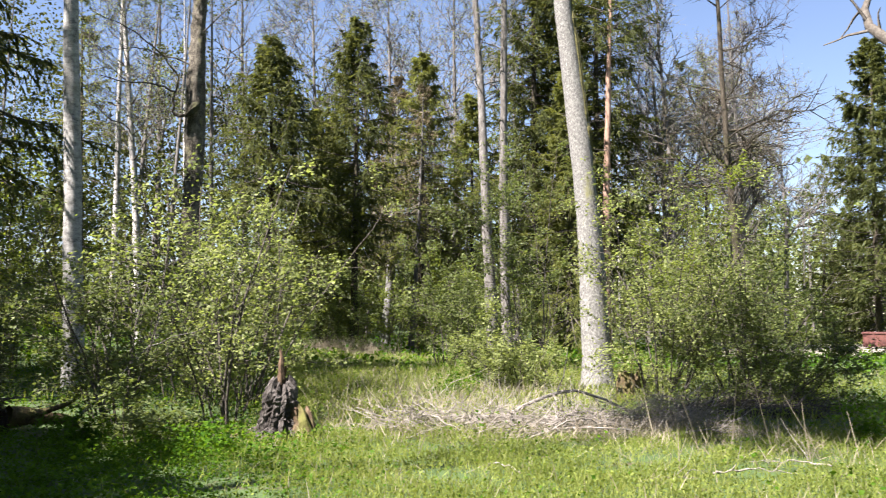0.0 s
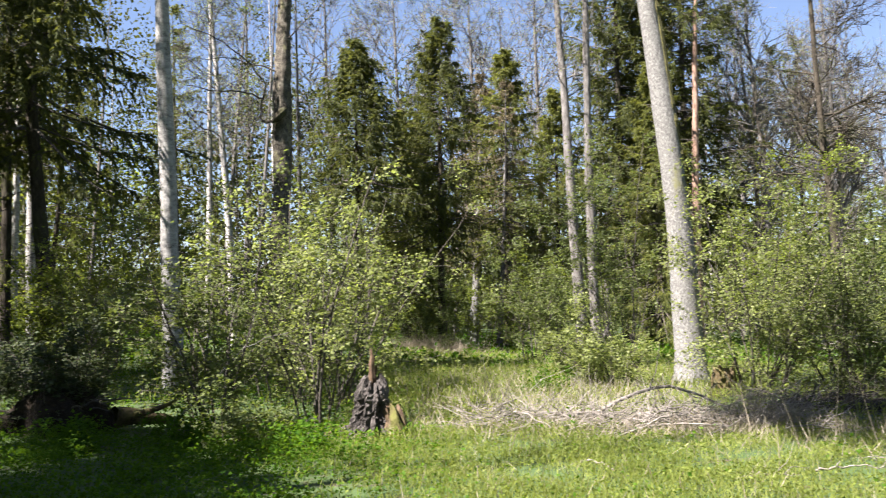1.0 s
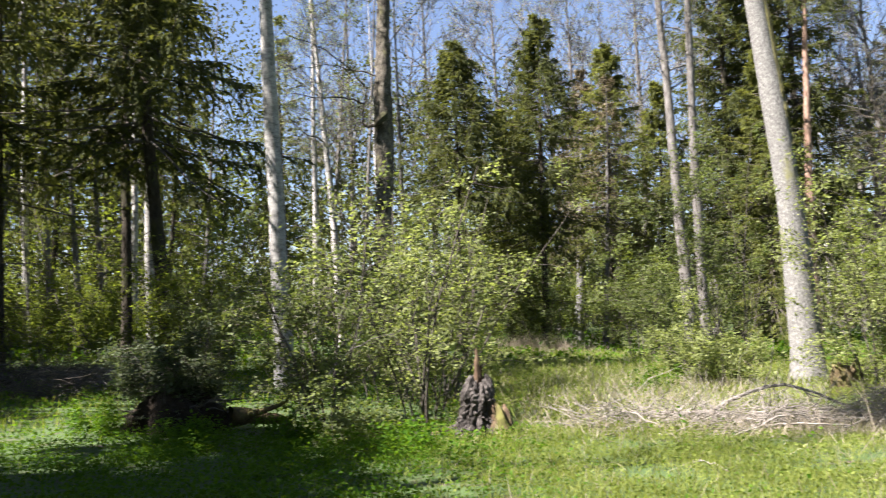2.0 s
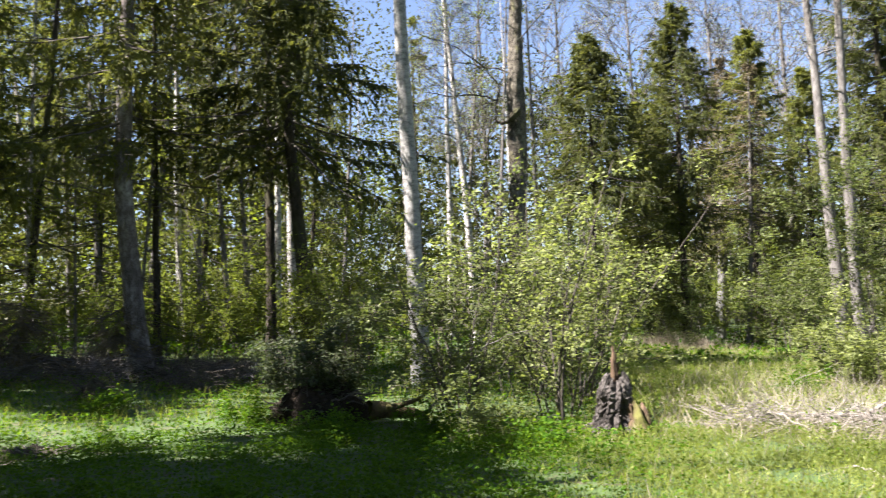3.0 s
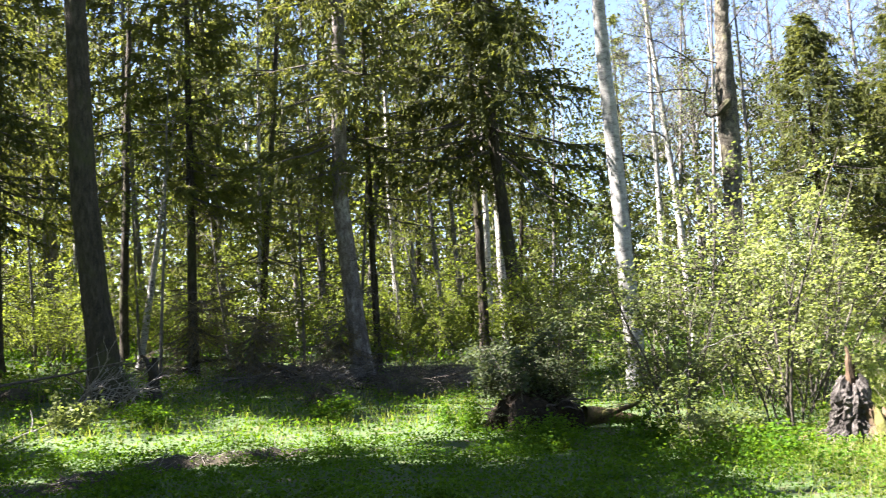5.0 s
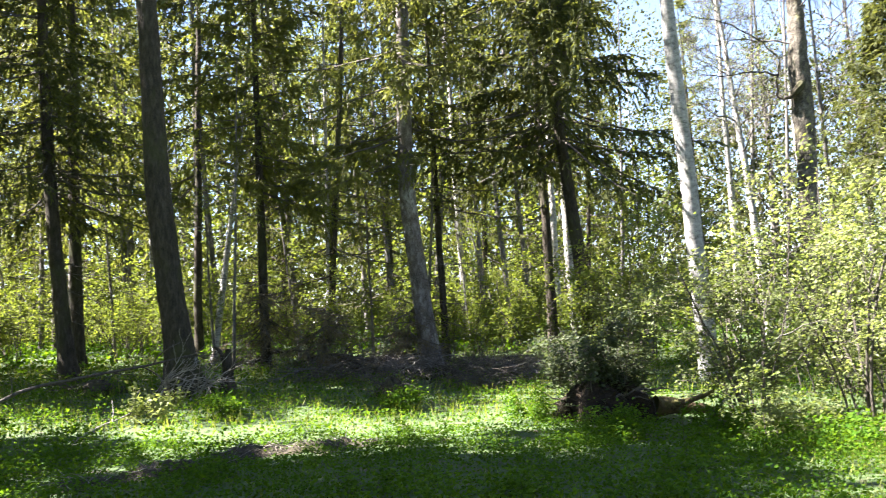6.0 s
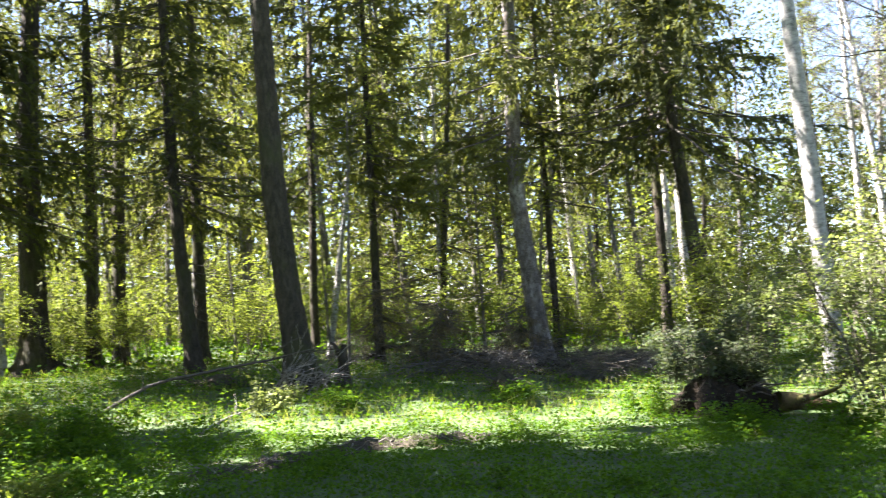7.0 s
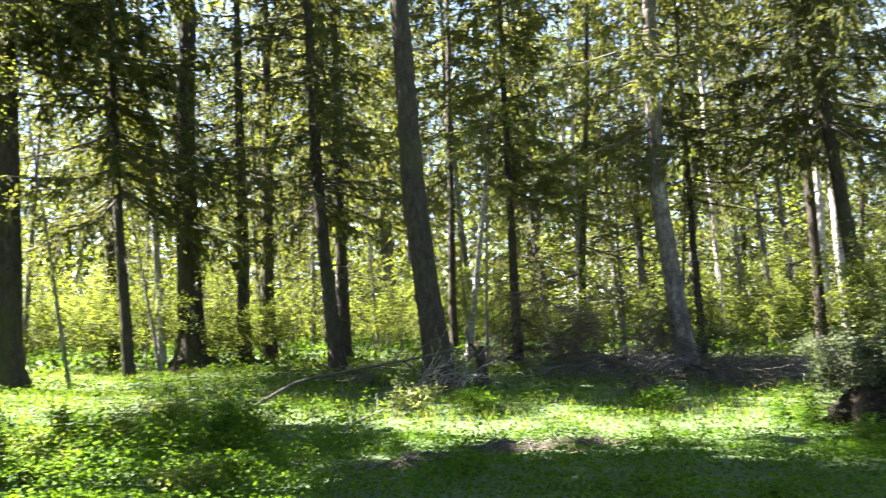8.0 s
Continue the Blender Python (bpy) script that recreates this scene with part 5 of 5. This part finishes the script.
def root_mound(x, y, w, h, seed, label, mat):
    """An upturned root plate: a lumpy mound with roots sticking out."""
    rng = np.random.default_rng(seed)
    ob = thing("root_mound", x, y, label, "mound")
    a, b = np.linspace(0, 2 * np.pi, 37)[:-1], np.linspace(0, 1, 12)
    r = np.cos(b * np.pi / 2)[:, None] * (w / 2) * (1 + 0.2 * np.sin(3 * a + seed) + 0.12 * np.sin(7 * a) + 0.06 * rng.normal(size=(12, 36)))
    z = np.sin(b * np.pi / 2)[:, None] * h * (1 + 0.15 * np.sin(2 * a + seed))[None] - 0.08
    v = np.stack([r * np.cos(a), r * np.sin(a) * 0.7, z + 0 * r], -1).reshape(-1, 3)
    ids = np.arange(12 * 36).reshape(12, 36)
    nxt = np.roll(ids, -1, 1)
    mesh_object("mound", v, np.stack([ids[:-1], nxt[:-1], nxt[1:], ids[1:]], -1).reshape(-1, 4), mat, ob, smooth=True)
    n = 26
    t = rng.uniform(0, 6.28, n)
    p = np.stack([w * 0.35 * np.cos(t), w * 0.25 * np.sin(t), rng.uniform(0.1, 0.7, n) * h], 1)
    v, q = tubes(shoots(rng, p, np.stack([np.cos(t), np.sin(t), rng.normal(0.2, 0.5, n)], 1), rng.uniform(0.2, 0.6, n), 6, 0.25, -0.05), taper(rng.uniform(0.008, 0.022, n), 6, 0.3), 5)
    tagged(mesh_object("rootwork", v, q, M_TWIG, ob), kind="stuff")


def soil_bank():
    """A low bare edge of dark soil where the turf breaks off, with pale roots."""
    rng = np.random.default_rng(640)
    ob = thing("soil_bank", -9.25, 7.2, "low bare bank of dark soil with roots and dead leaves", "bank", sink=0.02)
    n, m = 60, 11
    s = np.linspace(-2.3, 2.3, n)
    across = np.linspace(-0.4, 0.4, m)
    ux, uy = 0.22, 0.975
    bend = 0.16 * np.sin(s * 1.5 + 1) + 0.08 * np.sin(s * 4.1)
    x = s[:, None] * ux - (across + bend[:, None]) * uy
    y = s[:, None] * uy + (across + bend[:, None]) * ux
    height = 0.18 * np.clip(1 - np.abs(across - 0.06) / 0.36, 0, 1)[None] ** 0.7 * (0.8 + 0.15 * np.sin(s * 5.3)[:, None]) * np.cos(s / 2.3 * 1.5)[:, None] ** 0.5
    z = terrain(x - 9.25, y + 7.2) - float(terrain(-9.25, 7.2)) + height + 0.025 * rng.normal(size=(n, m)) * (height > 0.03)
    ids = np.arange(n * m).reshape(n, m)
    mesh_object("soil", np.stack([x, y, z], -1).reshape(-1, 3), np.stack([ids[:-1, :-1], ids[:-1, 1:], ids[1:, 1:], ids[1:, :-1]], -1).reshape(-1, 4), M_LITTER, ob, smooth=True)
    k = 160
    i, j = rng.integers(2, n - 2, k), rng.integers(2, m - 2, k)
    p = np.stack([x[i, j], y[i, j], z[i, j] + 0.01], 1)
    v, q = tubes(shoots(rng, p, rng.normal(size=(k, 3)) * np.array([1, 1, 0.4]), rng.uniform(0.1, 0.4, k), 4, 0.25, -0.03), taper(rng.uniform(0.003, 0.008, k), 4, 0.4), 3)
    tagged(mesh_object("rootwork", v, q, M_DEADWOOD, ob), kind="stuff")


soil_bank()
stump()
small_stump()
brush_pile()
dry_grass("dry_grass", "bleached dry grass round the brush pile", 611, 1.7, 12.4, 1.5, 0.4, 1700, 0.36)
dry_grass("dry_grass", "bleached dry grass beside the ash", 612, 2.6, 12.5, 0.8, 0.6, 900, 0.35)
dry_grass("dry_grass", "bleached dry grass in the clearing", 613, -0.5, 14.5, 1.1, 1.8, 1000, 0.42)
dry_grass("reeds", "pale strip of dry reeds at the clearing's end", 614, -4.0, 35.6, 0.9, 0.5, 4500, 0.75, -0.2)
twig_heap(5.0, 15.2, 1.6, 0.8, 0.22, 420, 650, "tangle of dark dead twigs under the bush", M_TWIG)
twig_heap(1.9, 12.6, 1.6, 0.5, 0.2, 300, 660, "bleached twigs piled against the ash's foot", M_DEADWOOD)
twig_heap(-16.6, 16.6, 1.6, 0.7, 0.6, 380, 670, "dark tangle of dead twigs in the wood", M_TWIG)
for i, (x, y, w) in enumerate([(-14.2, 16.1, 1.0), (-12.4, 17.4, 1.1), (-18.9, 14.8, 1.2), (-11.6, 15.3, 0.7)]):
    twig_heap(x, y, w, 0.6, 0.45, 260, 680 + 10 * i, "dark tangle of dead twigs in the wood", M_TWIG if i % 2 else M_BARK_MID)
for i, (turn, d, w, h) in enumerate([(33.5, 20.6, 1.1, 0.6), (37, 21.6, 1.5, 0.75), (41.5, 21.2, 1.4, 0.85), (44.5, 20.4, 1.3, 0.8), (47.0, 21.3, 1.2, 0.7), (30.0, 20.0, 0.9, 0.6)]):
    twig_heap(*polar(turn, d), w, 0.5, h * 0.62, 170, 900 + 10 * i, "dark brittle tangle of dead spruce branches", M_TWIG if i % 2 else M_BARK_MID)
fallen_tree()
log("fallen_log", "dark fallen log under the bush", 4.0, 14.5, [(-0.5, 0.2, 0.08), (0.0, 0.05, 0.13), (0.5, -0.2, 0.08)], 0.06, M_BARK_DARK, 92)
log("mossy_log", "mossy rotten log beside the hazel stems", -5.85, 12.85, [(-0.3, -0.25, 0.2), (0.0, 0.0, 0.2), (0.5, 0.35, 0.08)], 0.17, M_MOSS, 93)
root_mound(-6.8, 12.25, 1.6, 0.72, 621, "dark earthy root mound under an elder", M_SOIL)
root_mound(-15.6, 17.2, 2.6, 0.35, 622, "dark heap of earth and rotten wood", M_SOIL)
root_mound(-17.6, 16.9, 2.0, 0.4, 623, "dark heap of earth and rotten wood", M_SOIL)
root_mound(-13.4, 16.4, 1.1, 0.4, 624, "brown lump of earth and roots", M_SOIL)
root_mound(-18.4, 10.6, 2.2, 0.3, 625, "reddish-brown litter heap beside a slanting trunk", M_LITTER)


for i, (turn, d, h) in enumerate([(46.8, 22.0, 1.9), (41.5, 22.4, 1.5)]):
    spruce_tree("dead_sapling", "drooping dead spruce sapling with brown hanging twigs", *polar(turn, d), [(0.2, 0.1, 1.0)], h, 0.03, M_TWIG, 635 + i, 0.9, 1.2, 6, 5, 12, 5, 0.14, M_NEEDLE_DRY, 0.9, 0.4, 14, sides=6, tip_share=0.3, slim=0.15)
spruce_tree("dead_sapling", "drooping dead spruce sapling with brown hanging twigs", -18.0, 14.9, [(0.1, 0.1, 1.4)], 2.3, 0.035, M_TWIG, 631, 1.2, 1.3, 7, 5, 12, 5, 0.14, M_NEEDLE_DRY, 0.9, 0.4, 10, sides=6, tip_share=0.3, slim=0.15)
for i, (x, y, turn, n, r) in enumerate([(-16.6, 16.4, 20, 2.6, 0.1), (-17.6, 16.2, 140, 2.2, 0.08), (-15.5, 17.3, 165, 2.0, 0.1), (-14.9, 16.6, 40, 1.5, 0.07), (-16.0, 15.9, 175, 2.4, 0.06), (-18.6, 15.8, 10, 1.8, 0.08)]):
    c, s = math.cos(radians(turn)), math.sin(radians(turn))
    log("fallen_log", "dark rotting log in a tangle of dead wood", x, y, [(-c * n / 2, -s * n / 2, 0.1), (0, 0, 0.32 + 0.1 * (i % 3)), (c * n / 2, s * n / 2, 0.2 + 0.3 * (i % 2))], r, M_BARK_DARK if i % 2 else M_MOSS, 700 + i)
log("dead_branch", "pale dead branch leaning through the hazel stems", -4.78, 12.1, [(-0.3, -0.1, 0.12), (0.05, 0.05, 0.5), (0.45, 0.35, 1.02), (0.75, 0.5, 1.35)], 0.022, M_BARK_MID, 710)
dry_grass("dead_bracken", "brown dead bracken and twigs under the spruces", 615, -12.5, 18.0, 0.7, 0.5, 900, 0.7)
dry_grass("dead_bracken", "brown dead bracken and twigs under the spruces", 616, -12.0, 19.9, 0.8, 0.6, 800, 0.8)
dry_grass("dry_grass", "tufts of pale dry grass in the open", 617, 0.5, 17.5, 1.3, 2.2, 1300, 0.5)
dry_grass("dry_grass", "thin pale dry grass near the bush", 618, 4.0, 10.6, 0.8, 0.6, 260, 0.35)
for i, (x, y, h) in enumerate([(-10.98, 5.41, 1.35), (-9.63, 8.3, 0.8), (-8.3, 9.34, 0.7), (-4.35, 9.7, 0.7), (-11.9, 7.0, 0.8)]):
    shrub("seedling", "thin upright seedling with a few small leaves", x, y, h, 720 + i, 1, 0.1, 0.0, 6, 3, 3, 0.05, M_LEAF_HERB, 0.009, category="seedling", group="seedlings in the grass", fine=False)
shrub("leafy_sprig", "bright yellow-green leafy sprig beside a dead stick", -13.3, 8.55, 0.65, 730, 5, 0.7, 0.12, 6, 4, 6, 0.085, M_LEAF_YOUNG, 0.007, category="herb", fine=False)
for i, (x, y, h) in enumerate([(-2.9, 10.6, 0.6), (-4.6, 11.2, 0.5), (-5.6, 10.6, 0.45), (-7.9, 11.6, 0.5), (-10.6, 11.9, 0.5), (-12.6, 9.6, 0.5), (-14.0, 6.2, 0.6), (-12.7, 4.6, 0.6), (5.6, 11.6, 0.6), (0.1, 17.5, 0.6)]):
    shrub("herb_clump", "leafy clump of fresh green herbs", x, y, h, 740 + i, 9, 0.8, 0.25, 6, 4, 6, 0.055, M_LEAF_HERB, 0.005, category="herb", group="herb clumps of the clearing", fine=False)


rng_low = np.random.default_rng(800)
for i in range(20):
    x, y = polar(rng_low.uniform(65, 83), rng_low.uniform(10, 17))
    shrub("young_shrub", "knee-high leafy young shrub among the herbs", x, y, rng_low.uniform(0.35, 0.85), 801 + i, 7, 0.8, 0.3, 6, 4, 6, 0.062, M_LEAF_HERB if i % 3 else M_LEAF_WOOD, 0.006, category="shrub", group="young shrubs under the trees", fine=False)
for i in range(9):
    x, y = polar(rng_low.uniform(24, 56), rng_low.uniform(7.5, 13))
    shrub("young_shrub", "small leafy young shrub in the shaded grass", x, y, rng_low.uniform(0.25, 0.5), 831 + i, 6, 0.8, 0.2, 5, 4, 5, 0.045, M_LEAF_HERB, 0.005, category="shrub", group="young shrubs under the trees", fine=False)


def dry_stalk(i, x, y, h):
    rng = np.random.default_rng(760 + i)
    ob = thing("dry_stalk", x, y, "tall bleached dry stalk standing in the grass", "stalk", "dry stalks in the grass")
    p = shoots(rng, np.array([[0, 0, -0.03]]), np.array([[rng.normal(0, 0.25), rng.normal(0, 0.2), 1.0]]), np.array([h]), 7, 0.05, 0.0)
    v, q = tubes(p, taper(np.array([0.006]), 7, 0.5), 5)
    mesh_object("stalk", v, q, M_DRY, ob)


for i in range(10):
    u = (i * 0.618) % 1.0
    dry_stalk(i, 2.4 + 3.0 * u, 9.4 + 2.4 * ((i * 0.37) % 1.0), 0.5 + 0.5 * ((i * 0.71) % 1.0))
for i, (x, y, turn) in enumerate([(2.1, 8.7, 15), (3.0, 9.1, 5), (3.7, 9.6, 160), (0.6, 9.6, 120)]):
    log("stick", "thin pale stick lying in the grass", x, y, [(-0.35 * math.cos(radians(turn)), -0.35 * math.sin(radians(turn)), 0.06), (0, 0, 0.1), (0.35 * math.cos(radians(turn)), 0.35 * math.sin(radians(turn)), 0.07)], 0.012, M_DEADWOOD, 780 + i)
root_mound(5.0, 15.4, 2.6, 0.22, 626, "low heap of dark twigs and litter under the bush", M_LITTER)
root_mound(-12.1, 13.3, 0.7, 0.42, 627, "brown root lump with hanging rootlets", M_LITTER)
log("broken_snag", "mossy broken snag beside a dark trunk", -15.25, 11.75, [(0, 0, -0.1), (0.03, 0.0, 0.4), (0.02, 0.05, 0.95)], 0.2, M_BARK_DARK, 790)


def container():
    """Low red-brown steel container on the gravel: walls, rim, floor, skids."""
    ob = thing("container", 23.6, 47.35, "low red-brown painted steel container on gravel", "container")
    ob.rotation_euler = (0, 0, radians(-24.8))
    paint = paint_material()

    def plate(name, x0, x1, y0, y1, z0, z1, label="", under=None):
        bm = bmesh.new()
        bmesh.ops.create_cube(bm, size=1)
        bmesh.ops.scale(bm, vec=(x1 - x0, y1 - y0, z1 - z0), verts=bm.verts)
        bmesh.ops.translate(bm, vec=((x0 + x1) / 2, (y0 + y1) / 2, (z0 + z1) / 2), verts=bm.verts)
        bmesh.ops.bevel(bm, geom=bm.edges, offset=0.008, segments=1, affect="EDGES")
        me = bpy.data.meshes.new(name)
        bm.to_mesh(me)
        bm.free()
        me.materials.append(paint)
        o = new(name, me)
        o.parent = under or ob
        if label:
            tagged(o, label)
        return o

    front = plate("side", -1.5, 1.5, -0.8, -0.76, 0.1, 0.78)
    back = plate("side", -1.5, 1.5, 0.76, 0.8, 0.1, 0.78)
    plate("end", -1.5, -1.46, -0.757, 0.757, 0.1, 0.78)
    plate("end", 1.46, 1.5, -0.757, 0.757, 0.1, 0.78)
    plate("floor_plate", -1.457, 1.457, -0.757, 0.757, 0.1, 0.14)
    plate("rim", -1.54, 1.54, -0.85, -0.75, 0.783, 0.87, under=front)
    plate("rim", -1.54, 1.54, 0.75, 0.85, 0.783, 0.87, under=back)
    for x in (-1.0, -0.35, 0.35, 1.0):
        plate("rib", x - 0.04, x + 0.04, -0.85, -0.803, 0.1, 0.78, under=front)
    for x in (-1.2, 1.2):
        plate("skid", x - 0.08, x + 0.08, -0.75, 0.75, -0.05, 0.097)


container()
